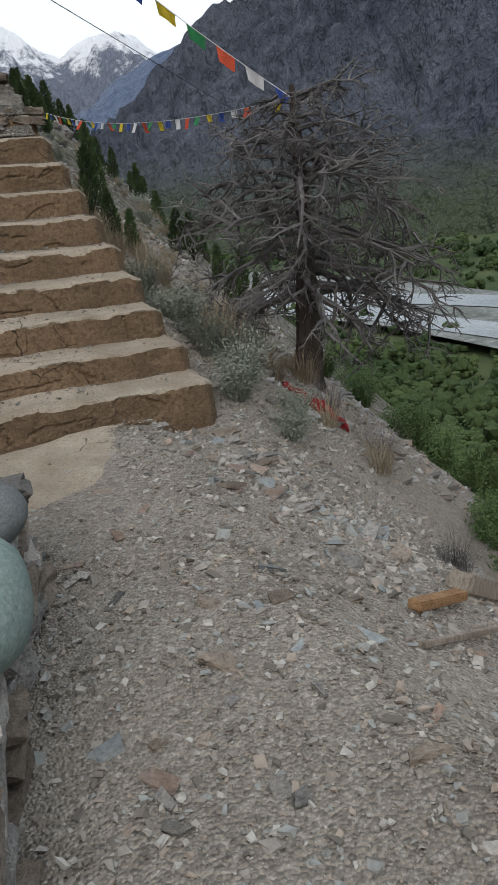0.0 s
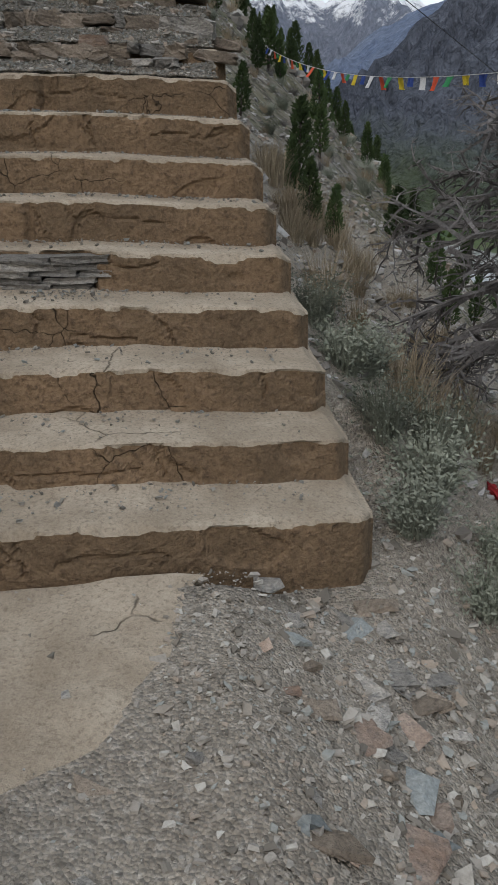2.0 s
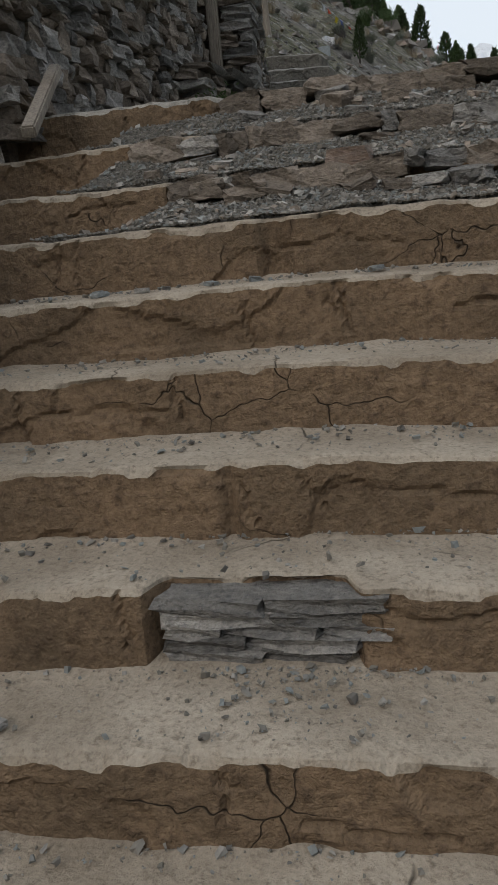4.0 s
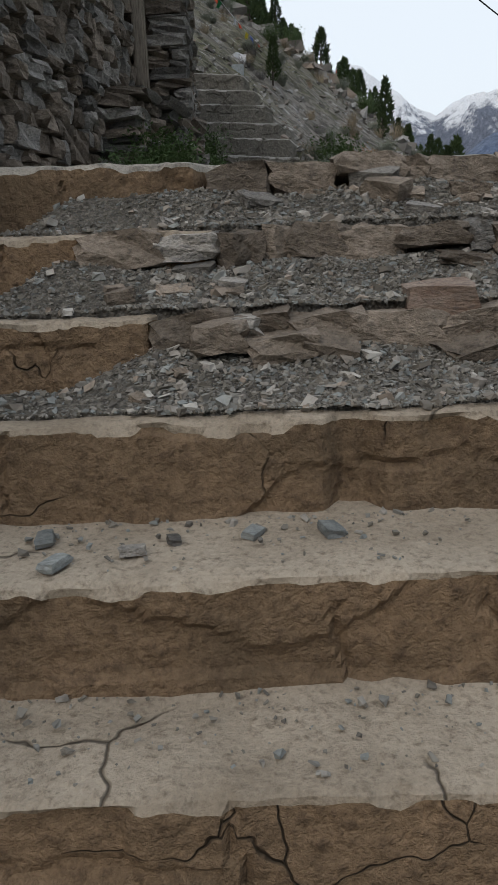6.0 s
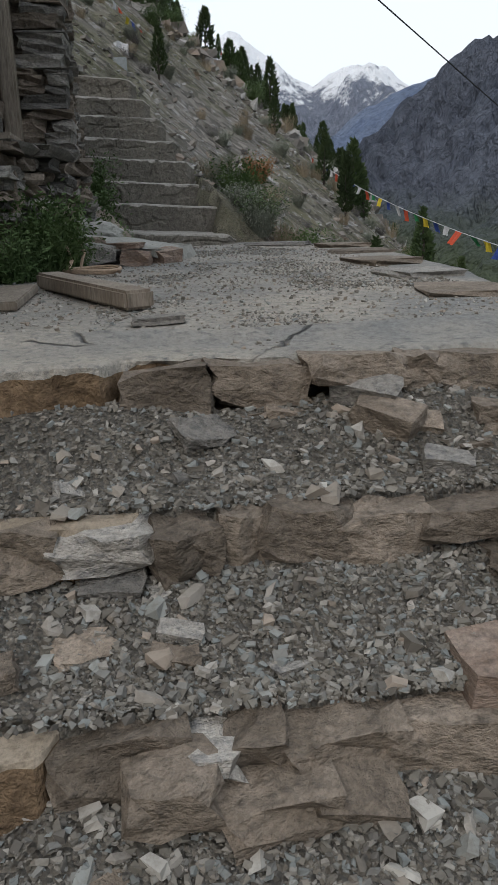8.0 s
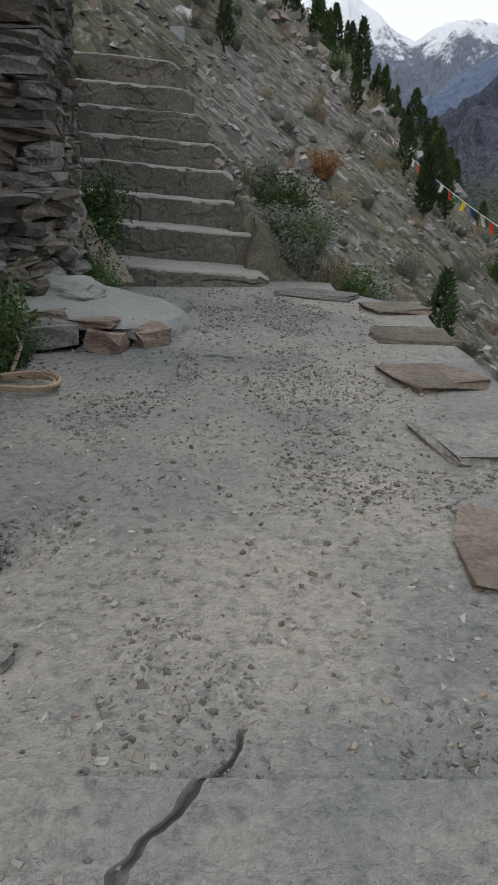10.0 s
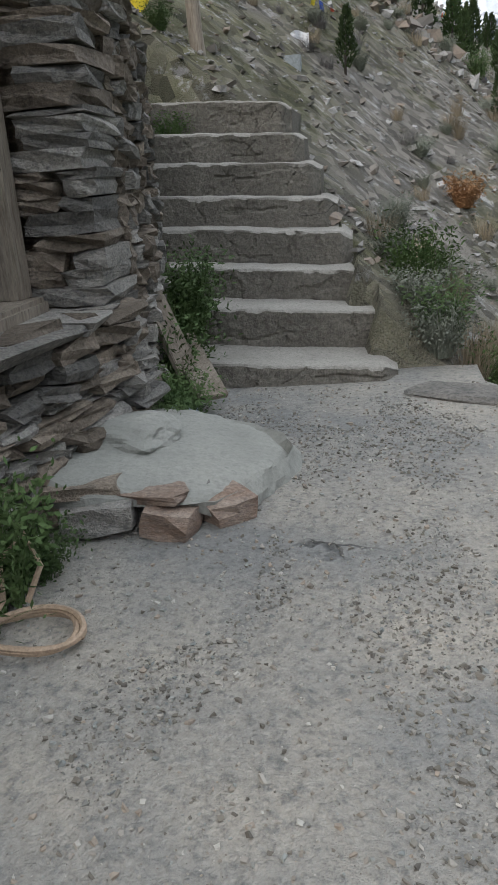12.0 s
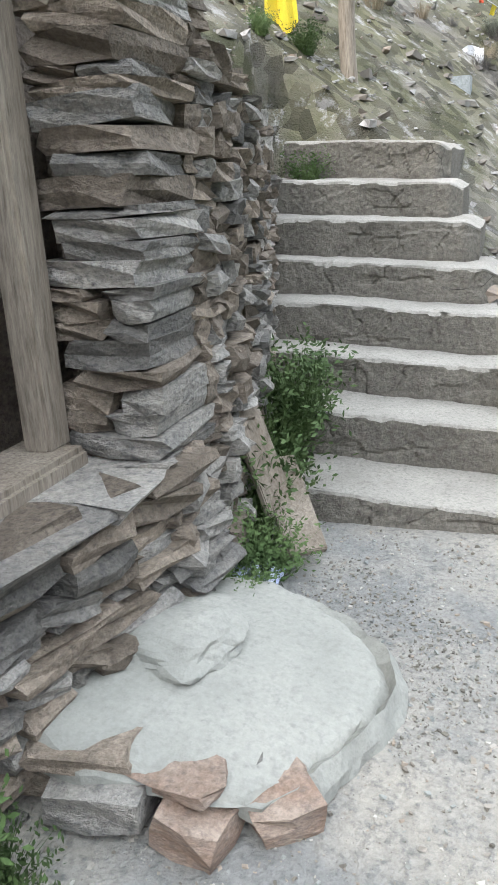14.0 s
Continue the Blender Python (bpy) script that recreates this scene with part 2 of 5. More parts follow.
# The valley wall's blue cast is distance haze painted into dark rock.
M_RIGHT = mountain_material("haze_tinted_valley_wall", (0.040, 0.049, 0.072), (0.082, 0.092, 0.118), green=(0.055, 0.07, 0.042))


# ---------------------------------------------------------------- helpers
def part(name, bm, material, parent=None, label=""):
    me = bpy.data.meshes.new(name)
    bm.to_mesh(me)
    bm.free()
    for mt in (material if isinstance(material, (list, tuple)) else [material]):
        me.materials.append(mt)
    ob = new(name, me)
    if parent:
        ob.parent = parent
    if label:
        ob["label"] = label
    return ob


def from_lists(name, verts, faces, material, parent=None, smooth=False):
    me = bpy.data.meshes.new(name)
    me.from_pydata(verts, [], faces)
    for mt in (material if isinstance(material, (list, tuple)) else [material]):
        me.materials.append(mt)
    if smooth:
        me.polygons.foreach_set("use_smooth", [True] * len(me.polygons))
    ob = new(name, me)
    if parent:
        ob.parent = parent
    return ob


def smooth01(a, b, v):
    t = min(1, max(0, (v - a) / (b - a)))
    return t * t * (3 - 2 * t)


def rock_mesh(seed, jit=0.22, name="stone", cuts=1, mat=None):
    """An angular stone in a unit box, base at z = 0."""
    r = random.Random(seed)
    bm = bmesh.new()
    bmesh.ops.create_cube(bm, size=1)
    if cuts:
        bmesh.ops.subdivide_edges(bm, edges=bm.edges[:], cuts=cuts, use_grid_fill=True)
    for v in bm.verts:
        n = sum(1 for c in v.co if abs(c) > 0.49)
        pull = {3: 0.94, 2: 0.985, 1: 1.0}.get(n, 1)
        v.co = Vector((v.co.x * pull + r.uniform(-jit, jit) * 0.42, v.co.y * pull + r.uniform(-jit, jit) * 0.42, v.co.z * pull + r.uniform(-jit, jit) * 0.42 + 0.5))
    me = bpy.data.meshes.new(name)
    bm.to_mesh(me)
    bm.free()
    if mat:
        me.materials.append(mat)
    return me


def stone_set(mat, base, count=6, jit=0.25, cuts=1):
    return [rock_mesh(base + i, jit, "stone", cuts, mat) for i in range(count)]


S_SLATE, S_BROWN, S_BLUE, S_RUST = stone_set(SLATE, 10, 10, 0.17), stone_set(SLATE_BROWN, 30, 10, 0.17), stone_set(SLATE_BLUE, 50, 6, 0.17), stone_set(RUST_STONE, 70, 5, 0.2)
S_FLAKE = [rock_mesh(200 + i, 0.62, 'stone', 0, mt) for i, mt in enumerate((SLATE, SLATE, SLATE_BLUE, SLATE_BROWN, SLATE, SLATE_BLUE, SLATE_BROWN, RUST_STONE, SLATE))]
S_RUBBLE = stone_set(SLATE_BROWN, 110, 9, 0.26, 2) + stone_set(SLATE, 130, 3, 0.26, 2)


def put_stone(me, loc, size, rot=(0, 0, 0), parent=None, name="stone"):
    ob = new(name, me)
    ob.matrix_basis = Matrix.LocRotScale(loc, Euler([radians(a) for a in rot]), size)
    if parent:
        ob.parent = parent
    return ob


def tube(bm, pts, radii, sides=6):
    """A round limb along pts."""
    rings = []
    for i, p in enumerate(pts):
        a = pts[max(0, i - 1)]
        b = pts[min(len(pts) - 1, i + 1)]
        d = (Vector(b) - Vector(a)).normalized()
        u = d.orthogonal().normalized()
        w = d.cross(u)
        rings.append([bm.verts.new(Vector(p) + radii[i] * (u * math.cos(k * math.tau / sides) + w * math.sin(k * math.tau / sides))) for k in range(sides)])
    for r1, r2 in zip(rings, rings[1:]):
        off = min(range(sides), key=lambda o: sum((r1[k].co - r2[(k + o) % sides].co).length for k in range(sides)))
        for k in range(sides):
            bm.faces.new((r1[k], r1[(k + 1) % sides], r2[(k + 1 + off) % sides], r2[(k + off) % sides]))
    for ring in (rings[0][::-1], rings[-1]):
        if sides > 2:
            bm.faces.new(ring)


def box(bm, lo, hi, bevel=0.0):
    m = Matrix.LocRotScale([(a + b) / 2 for a, b in zip(lo, hi)], None, [b - a for a, b in zip(lo, hi)])
    g = bmesh.ops.create_cube(bm, size=1, matrix=m)
    if bevel:
        es = list({e for v in g["verts"] for e in v.link_edges})
        bmesh.ops.bevel(bm, geom=es, offset=bevel, segments=2, affect="EDGES")


def empty(name, loc, label, category, group="", kind=""):
    e = new(name)
    e.location = loc
    e.empty_display_size = 0.1
    return tagged(e, label, category, group, kind)


# ---------------------------------------------------------------- the lie of the land
def nz(x, y, s, k=0.0):
    return noise.noise(Vector((x * s, y * s, k)))


def hill(x, y):
    z = -0.15 - 0.8 * (x - 1) + 0.23 * (y + 1) - 0.22 * max(0, x - 4)
    z += 0.055 * max(0, min(y, 60) - 12)
    far = max(0, y - 45)
    z -= min(0.004 * far * far, 0.9 * far)
    d = math.hypot(x, y)
    a = smooth01(3, 25, d)
    z += a * (1.6 * nz(x, y, 0.09) + 0.5 * nz(x, y, 0.35, 3)) + 0.10 * nz(x, y, 0.9, 5) + 0.04 * nz(x, y, 3, 8)
    if z > 60:
        z = 60 + 25 * math.tanh((z - 60) / 60)
    return z


def valley(x, y):
    return -45 + 2.0 * nz(x, y, 0.012, 2) + 0.5 * nz(x, y, 0.08, 4)


def ground_z(x, y):
    z = hill(x, y)
    if y < 0.9:
        lip = max(0, x - 0.42 - 0.12 * nz(x, y, 0.8))
        low = -0.5 * lip - 0.32 * max(0, x - 1.1) + 0.8 * max(0, -1.5 - x) + 0.025 * nz(x, y, 2.0) + 0.012 * nz(x, y, 7)
        low -= 0.22 * max(0, x - 4)
        m = smooth01(-0.9, 0.9, y) * smooth01(0.75, 1.35, x)
        z = z * m + low * (1 - m)
    if -1.62 < x < 0.80 and -0.02 < y < 3.6:
        z = min(z, 0.655 * y - 0.22)
    if -2.4 < x < 0.62 + 0.05 * nz(x, y, 1.5) + (0.35 if y > 5.2 else 0) and 3.3 < y < 7.9:
        z = min(z, 2.0)
    if -1.7 < x < 0.08 - 0.2 * (y - 7.6) and 7.4 < y < 10.2:
        z = min(z, 2.1 + 0.56 * (y - 7.6))
    v = valley(x, y)
    return max(z, v) if z < v + 1 else z


def axis(lo, hi, step, far, ratio=1.11):
    mid = list(np.arange(lo, hi + 1e-6, step))
    up, s = [hi], step
    while up[-1] < far:
        s *= ratio
        up.append(up[-1] + s)
    dn, s = [lo], step
    while dn[-1] > -far:
        s *= ratio
        dn.append(dn[-1] - s)
    return dn[:0:-1] + mid + up[1:]


def make_ground():
    xs, ys = axis(-3.0, 4.0, 0.11, 2600), axis(-5.5, 11.0, 0.11, 2600)
    verts = [(x, y, ground_z(x, y)) for y in ys for x in xs]
    n = len(xs)
    faces = [(j * n + i, j * n + i + 1, (j + 1) * n + i + 1, (j + 1) * n + i) for j in range(len(ys) - 1) for i in range(n - 1)]
    ob = from_lists("ground", verts, faces, LAND, smooth=True)
    tagged(ob, "grey-brown gravelly hillside falling steeply to a green valley", "ground", kind="structure")


make_ground()


def mountain(name, label, material, crest, r0, r1, az0, az1, base, rough, seed, steps=150, rings=40, back=1.5):
    """A range seen across the valley: crest is (azimuth, elevation) in degrees."""
    azs = [c[0] for c in crest]
    els = [c[1] for c in crest]
    verts, faces = [], []
    for i in range(steps + 1):
        a = az0 + (az1 - az0) * i / steps
        el = float(np.interp(a, azs, els))
        top = 2 + r1 * math.tan(radians(el))
        for j in range(rings + 1):
            t = j / rings
            r = r0 + (r1 - r0) * t * (1 if t <= 1 else 1)
            x, y = r * math.sin(radians(a)), r * math.cos(radians(a))
            prof = t ** 0.92
            q = Vector((x, y, 0)) / r1
            rid = noise.ridged_multi_fractal(q * 7 + Vector((seed, 0, 0)), 0.9, 2.1, 6, 1.0, 2.0) - 1.0
            fin = noise.fractal(q * 30 + Vector((0, seed, 0)), 0.7, 2.1, 4)
            amp = rough * (0.15 + 0.85 * math.sin(math.pi * min(1, t * 0.93)))
            z = base + (top - base) * prof + amp * (rid * 0.75 + fin * 0.4)
            verts.append((x, y, z))
        for s, drop in ((1.15, 0.75), (back, -0.2)):
            x, y = r1 * s * math.sin(radians(a)), r1 * s * math.cos(radians(a))
            verts.append((x, y, base + (top - base) * drop))
    m = rings + 3
    for i in range(steps):
        for j in range(m - 1):
            faces.append((i * m + j, i * m + j + 1, (i + 1) * m + j + 1, (i + 1) * m + j))
    ob = from_lists(name, verts, [f[::-1] for f in faces], material, smooth=False)
    tagged(ob, label, "mountain", kind="structure")


mountain("backdrop_snow_range", "far jagged mountain range with snow on its peaks, rock tinted blue for haze", M_FAR,
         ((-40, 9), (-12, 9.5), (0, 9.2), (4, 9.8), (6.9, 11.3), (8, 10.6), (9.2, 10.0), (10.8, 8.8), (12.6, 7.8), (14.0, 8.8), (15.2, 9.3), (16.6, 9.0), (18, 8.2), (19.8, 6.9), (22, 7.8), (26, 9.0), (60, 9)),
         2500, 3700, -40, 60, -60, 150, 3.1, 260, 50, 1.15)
mountain("backdrop_blue_range", "bare mountain spur across the valley, coloured blue for haze", M_MID,
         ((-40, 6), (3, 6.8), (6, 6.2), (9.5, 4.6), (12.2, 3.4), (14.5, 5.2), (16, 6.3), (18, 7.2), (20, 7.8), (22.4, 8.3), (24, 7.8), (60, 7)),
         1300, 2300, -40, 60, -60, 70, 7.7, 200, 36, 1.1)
mountain("backdrop_valley_wall", "dark grey rocky mountain wall above the river valley, tinted blue for haze", M_RIGHT,
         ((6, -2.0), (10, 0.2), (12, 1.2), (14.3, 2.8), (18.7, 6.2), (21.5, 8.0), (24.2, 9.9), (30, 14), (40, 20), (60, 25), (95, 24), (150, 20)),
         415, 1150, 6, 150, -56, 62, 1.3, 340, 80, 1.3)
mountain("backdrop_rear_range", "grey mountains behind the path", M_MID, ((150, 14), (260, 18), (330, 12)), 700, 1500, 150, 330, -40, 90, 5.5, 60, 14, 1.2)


def make_river():
    def strip(name, offset, width, z, mat, label, cat, wob):
        verts, faces = [], []
        for i in range(91):
            s = -200 + i * 9
            x = 152 + offset - 0.22 * s + 12 * math.sin(s / 75 + wob) + 6 * math.sin(s / 31 + wob * 2)
            w = width * (1 + 0.35 * math.sin(s / 47 + wob * 3))
            for k in range(3):
                verts.append((x + w * (k - 1) / 2, s, z + valley(x, s) * 0))
        for i in range(90):
            for k in range(2):
                a = i * 3 + k
                faces.append((a, a + 1, a + 4, a + 3))
        tagged(from_lists(name, verts, faces, mat), label, cat, kind="structure")
    strip("ground_river_bed", 16, 80, -42.6, SHOAL, "wide pale gravel river bed in the valley", "river bed", 0.4)
    strip("water", 0, 20, -42.35, WATER, "milky grey river channel on the valley floor", "river", 0.4)
    strip("water_far_channel", 34, 13, -42.3, WATER, "milky grey side channel of the river", "river", 1.4)


make_river()


# ---------------------------------------------------------------- the lower flight
STEP_Y = (0.03, 0.37, 0.71, 1.05, 1.36, 1.67, 1.95, 2.23, 2.53, 2.86, 3.16, 3.49)
STEP_Z = (0.165, 0.335, 0.52, 0.705, 0.895, 1.09, 1.285, 1.49, 1.70, 1.885, 2.08, 2.285)
RIGHT_END = (1.03, 1.01, 0.98, 0.96, 0.93, 0.90, 0.87, 0.83, 0.79, 0.76, 0.72, 0.68)


def edge_y(k, x):
    return STEP_Y[k] + 0.11 * (1 - k / 8.5) * x * (1 if x > 0 else 0.35)


def edge_z(k, x):
    return STEP_Z[k] - 0.075 * max(0, x) * max(0.3, 1 - k / 14)


def make_step(name, left, right, yf, zt, z0, depth, seed, mats, gaps=(), parent=None, rough=1.0):
    """One worn step with a bitten edge, flaked facing and cracks; gaps are (x0, x1, how deep) where the facing has fallen off."""
    r = random.Random(int(seed * 100))
    n = max(8, int((right - left) / 0.011))
    rise, flat = 15, 9
    prof = rise + flat
    cracks = [(r.uniform(left + 0.2, right - 0.1), r.uniform(-0.12, 0.12), r.uniform(0, 0.4), r.uniform(0.7, 1.3), r.uniform(0, 50)) for _ in range(r.randint(2, 3))]
    splits = [(r.uniform(left, right - 0.4), r.uniform(0.2, 0.5), r.uniform(0.15, 0.75), r.uniform(0, 50)) for _ in range(1)]
    verts, faces, ids = [], [], []
    for i in range(n + 1):
        x = left + (right - left) * i / n
        y0, zt_, zb = yf(x), zt(x), z0(x)
        cut = 0
        for a, b, dpt in gaps:
            cut = max(cut, dpt * smooth01(a, a + 0.05, x) * (1 - smooth01(b - 0.05, b, x)))
        bite = rough * (0.012 * smooth01(0.15, 0.3, nz(x, seed, 8.5, 1)) + 0.016 * smooth01(0.33, 0.42, nz(x, seed, 2.6, 6)) + 0.012 * max(0, nz(x, seed, 19, 2)) + 0.006 * max(0, nz(x, seed, 45, 2)))
        chip = 0.010 + bite
        bow = 0.018 * nz(x, seed, 1.1, 2) * rough
        up = 0.012 * nz(x, seed, 1.6, 9) * rough + 0.006 * nz(x, seed, 9, 4) * rough
        end = smooth01(right - 0.10, right, x)
        y = y0 + bow + 0.09 * end * end
        zz = zt_ + up - 0.035 * end * end
        hgt = zz - chip - zb
        for k in range(rise):
            u = (k - 1) / (rise - 2)
            z = zb - 0.10 if k == 0 else zb + 0.005 + (hgt - 0.005) * u
            q = max(0, u)
            face = 0.010 * nz(x * 1.0, z + seed, 3.2, 3) + 0.006 * nz(x, z + seed, 12, 5) + 0.004 * nz(x, z + seed, 33, 6)
            flake = 0.014 * smooth01(0.20, 0.26, nz(x * 0.7, z * 1.2 + seed * 3, 4.5, 8))
            deep = 0
            for cx, slope, u0, u1, ph in cracks:
                if u0 <= q <= u1:
                    deep = max(deep, 1 - abs(x - cx - slope * q - 0.035 * nz(q, ph, 3.0) - 0.012 * nz(q, ph, 11)) / 0.011)
            for sx, ln, su, ph in splits:
                if sx < x < sx + ln:
                    deep = max(deep, 1 - abs(q - su - 0.22 * nz(x, ph, 5) - 0.05 * nz(x, ph, 19)) * hgt / 0.011)
            verts.append((x, y - 0.02 * (1 - q) + cut * (1 - 0.2 * q) + rough * (face + flake + 0.016 * max(0, deep)), z))
        ye = y + cut * 0.75 + bite * 0.7
        for k in range(flat):
            f = k / (flat - 1)
            yy = ye + 0.006 + (y + depth + 0.06 - ye) * f ** 1.6
            dust = 0.02 * smooth01(0.72, 1.0, f) + 0.006 * nz(x, yy + seed, 6, 7) + 0.003 * nz(x, yy + seed, 25, 8)
            lip = chip * (0.45 if k == 0 else 0.12 if k == 1 else 0)
            verts.append((x, yy, zz - lip + 0.004 + rough * dust))
    for i in range(n):
        for k in range(prof - 1):
            a = i * prof + k
            faces.append((a, a + prof, a + prof + 1, a + 1))
            ids.append(0 if k < rise - 1 else 1)
    for i, flip in ((0, True), (n, False)):
        ring = [i * prof + k for k in range(prof)]
        verts.append((verts[ring[0]][0], verts[ring[-1]][1], verts[ring[0]][2]))
        ring.append(len(verts) - 1)
        faces.append(tuple(ring if flip else ring[::-1]))
        ids.append(0)
    ob = from_lists(name, verts, faces, mats, parent)
    ob.data.polygons.foreach_set("material_index", ids)
    return ob


stairs = empty("stairs_lower", (0, 0, 0), "worn brown mud-plastered steps climbing the hillside with cracked risers", "stairs", kind="structure")
GAPS = {4: ((-0.50, 0.0, 0.10),), 1: ((-0.75, -0.28, 0.03),), 5: ((-0.37, -0.30, 0.05),), 8: ((-0.36, -0.22, 0.05),), 9: ((-0.75, 0.35, 0.10),), 10: ((-0.62, 0.68, 0.10),), 11: ((-0.66, 0.7, 0.10),)}
for k in range(11):
    lo = (lambda x: 0.0 - 0.16 * max(0, x - 0.2)) if k == 0 else (lambda x, k=k: edge_z(k - 1, x))
    make_step("step", -1.62, RIGHT_END[k], lambda x, k=k: edge_y(k, x), lambda x, k=k: edge_z(k, x), lo, STEP_Y[k + 1] - STEP_Y[k], 3.7 * k + 1, [RISER, TREAD], GAPS.get(k, ()), stairs)

# ---------------------------------------------------------------- landing
landing = empty("floor_landing", (0, 0, 0), "flat dusty cement landing between two flights, gritty and cracked", "landing", kind="structure")
make_step("landing_edge", -1.62, 0.70, lambda x: edge_y(11, x), lambda x: 2.282 - 0.02 * min(0, x + 0.4), lambda x: edge_z(10, x), 0.3, 77.0, [RISER, CEMENT], GAPS[11], landing)


def landing_right(y):
    return float(np.interp(y, (3.5, 4.4, 5.3, 6.4, 7.1, 7.6), (0.68, 0.66, 0.90, 0.86, 0.95, 0.55))) + 0.06 * nz(0, y, 1.7)


def make_landing():
    ys = list(np.arange(3.62, 7.95, 0.08))
    verts, faces = [], []
    nx = 44
    for y in ys:
        xr = landing_right(y)
        for i in range(nx + 1):
            x = -2.2 + (xr + 2.2) * i / nx
            verts.append((x, y, 2.284 + 0.016 * (y - 3.6) + 0.014 * nz(x, y, 1.2) + 0.006 * nz(x, y, 5, 2)))
        verts.append((xr + 0.03, y, 1.0))
    w = nx + 2
    for j in range(len(ys) - 1):
        for i in range(w - 1):
            faces.append((j * w + i, j * w + i + 1, (j + 1) * w + i + 1, (j + 1) * w + i))
    from_lists("slab", verts, faces, CEMENT, landing, smooth=True)


make_landing()

# ---------------------------------------------------------------- upper flight
upper = empty("stairs_upper", (0, 0, 0), "grey cement steps with pale worn nosings beside the stone house", "stairs", kind="structure")
U_Y = (7.66, 8.05, 8.38, 8.64, 8.93, 9.17, 9.48, 9.90)
U_Z = (2.445, 2.645, 2.82, 3.005, 3.18, 3.38, 3.57, 3.80)
U_L = (-0.85, -1.15, -1.3, -1.45, -1.5, -1.55, -1.55, -1.5)
U_R = (0.16, 0.12, 0.02, -0.06, -0.15, -0.26, -0.38, -0.49)
for k in range(8):
    dep = 0.38 if k < 7 else 0.9
    lo = (lambda x: 2.33) if k == 0 else (lambda x, k=k: U_Z[k - 1] - 0.04 * x)
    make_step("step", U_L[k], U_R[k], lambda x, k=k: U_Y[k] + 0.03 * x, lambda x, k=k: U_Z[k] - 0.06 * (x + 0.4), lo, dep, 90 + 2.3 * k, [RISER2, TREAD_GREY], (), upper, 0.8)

# ---------------------------------------------------------------- rubble of the stairs
rs = random.Random(5)


def rubble_course(k, x0, x1, parent, hmin, hmax, base=0.0, sets=(S_RUBBLE,)):
    """Exposed stones laid along the riser of step k."""
    x = x0
    while x < x1:
        w = rs.uniform(0.06, 0.24)
        h = rs.uniform(hmin * 0.7, hmax)
        d = rs.uniform(0.10, 0.15)
        me = rs.choice(rs.choice(sets))
        z = edge_z(k, x) if k < 11 else 2.278
        put_stone(me, (x + w / 2, edge_y(k, x) + 0.045 + rs.uniform(-0.02, 0.02), z - h + base + rs.uniform(-0.012, 0.01)), (w * 1.05, d, h), (rs.uniform(-6, 6), rs.uniform(-7, 7), rs.uniform(-9, 9)), parent)
        x += w * 0.97


rubble_course(11, -0.60, 0.66, stairs, 0.09, 0.13)
rubble_course(11, -0.60, 0.66, stairs, 0.05, 0.09, -0.11)
rubble_course(10, -0.95, 0.68, stairs, 0.08, 0.12)
rubble_course(10, -0.5, 0.68, stairs, 0.05, 0.08, -0.11, (S_RUBBLE,))
rubble_course(9, -0.72, 0.70, stairs, 0.06, 0.11)
rubble_course(9, -0.72, 0.3, stairs, 0.05, 0.09, -0.09)
for j in range(5):
    x = -0.46
    while x < -0.05:
        w = rs.uniform(0.12, 0.3)
        put_stone(rs.choice(S_SLATE), (x + w / 2, edge_y(4, x) + 0.07, 0.715 + j * 0.031), (w, 0.14, 0.032), (rs.uniform(-3, 3), rs.uniform(-4, 4), rs.uniform(-6, 6)), stairs)
        x += w


def heap_z(k, x, f):
    """Height of the rubble lying against riser k, f from the nosing below (0) to the riser (1)."""
    side = smooth01(-1.0, -0.7, x) if k < 10 else smooth01(-1.25, -1.0, x)
    top = (0.10 + 0.06 * nz(x, k * 3, 2.4)) * side
    return edge_z(k - 1, x) + 0.014 + top * smooth01(0.2, 1.05, f) + 0.008 * nz(x * 3, f + k, 4) * side


for k in (9, 10, 11):
    verts, faces = [], []
    for i in range(91):
        x = -1.15 + 1.8 * i / 90
        for j in range(13):
            f = 0.12 + 0.98 * j / 12
            verts.append((x, edge_y(k - 1, x) + f * (edge_y(k, x) - edge_y(k - 1, x)), heap_z(k, x, f) - (0.05 if j == 0 else 0)))
    for i in range(90):
        for j in range(12):
            a = i * 13 + j
            faces.append((a, a + 13, a + 14, a + 1))
    from_lists("rubble_bed", verts, faces, RUBBLE_DUST, stairs)
    for _ in range(20):
        x, f = rs.uniform(-0.85, 0.6), rs.uniform(0.35, 1.0)
        w = rs.uniform(0.04, 0.13) * (1.15 if f > 0.7 else 0.7)
        put_stone(rs.choice(rs.choice((S_RUBBLE, S_SLATE, S_BROWN))), (x, edge_y(k - 1, x) + f * (edge_y(k, x) - edge_y(k - 1, x)), heap_z(k, x, f) - 0.015), (w, w * rs.uniform(0.5, 0.8), w * rs.uniform(0.22, 0.5)),
                  (rs.gauss(12, 10), rs.gauss(0, 10), rs.uniform(-40, 40)), stairs)
big = [(-0.02, 2.93, 1.885 - 0.10, 0.17, 0.15, 0.15, S_RUST[1]), (-0.56, 2.84, 1.80, 0.12, 0.12, 0.07, S_RUBBLE[2]), (-0.42, 2.83, 1.78, 0.15, 0.13, 0.06, S_RUBBLE[4])]
for x, y, z, a, b, c, me in big:
    put_stone(me, (x, y, z), (a, b, c), (5, -6, rs.uniform(-20, 20)), stairs)


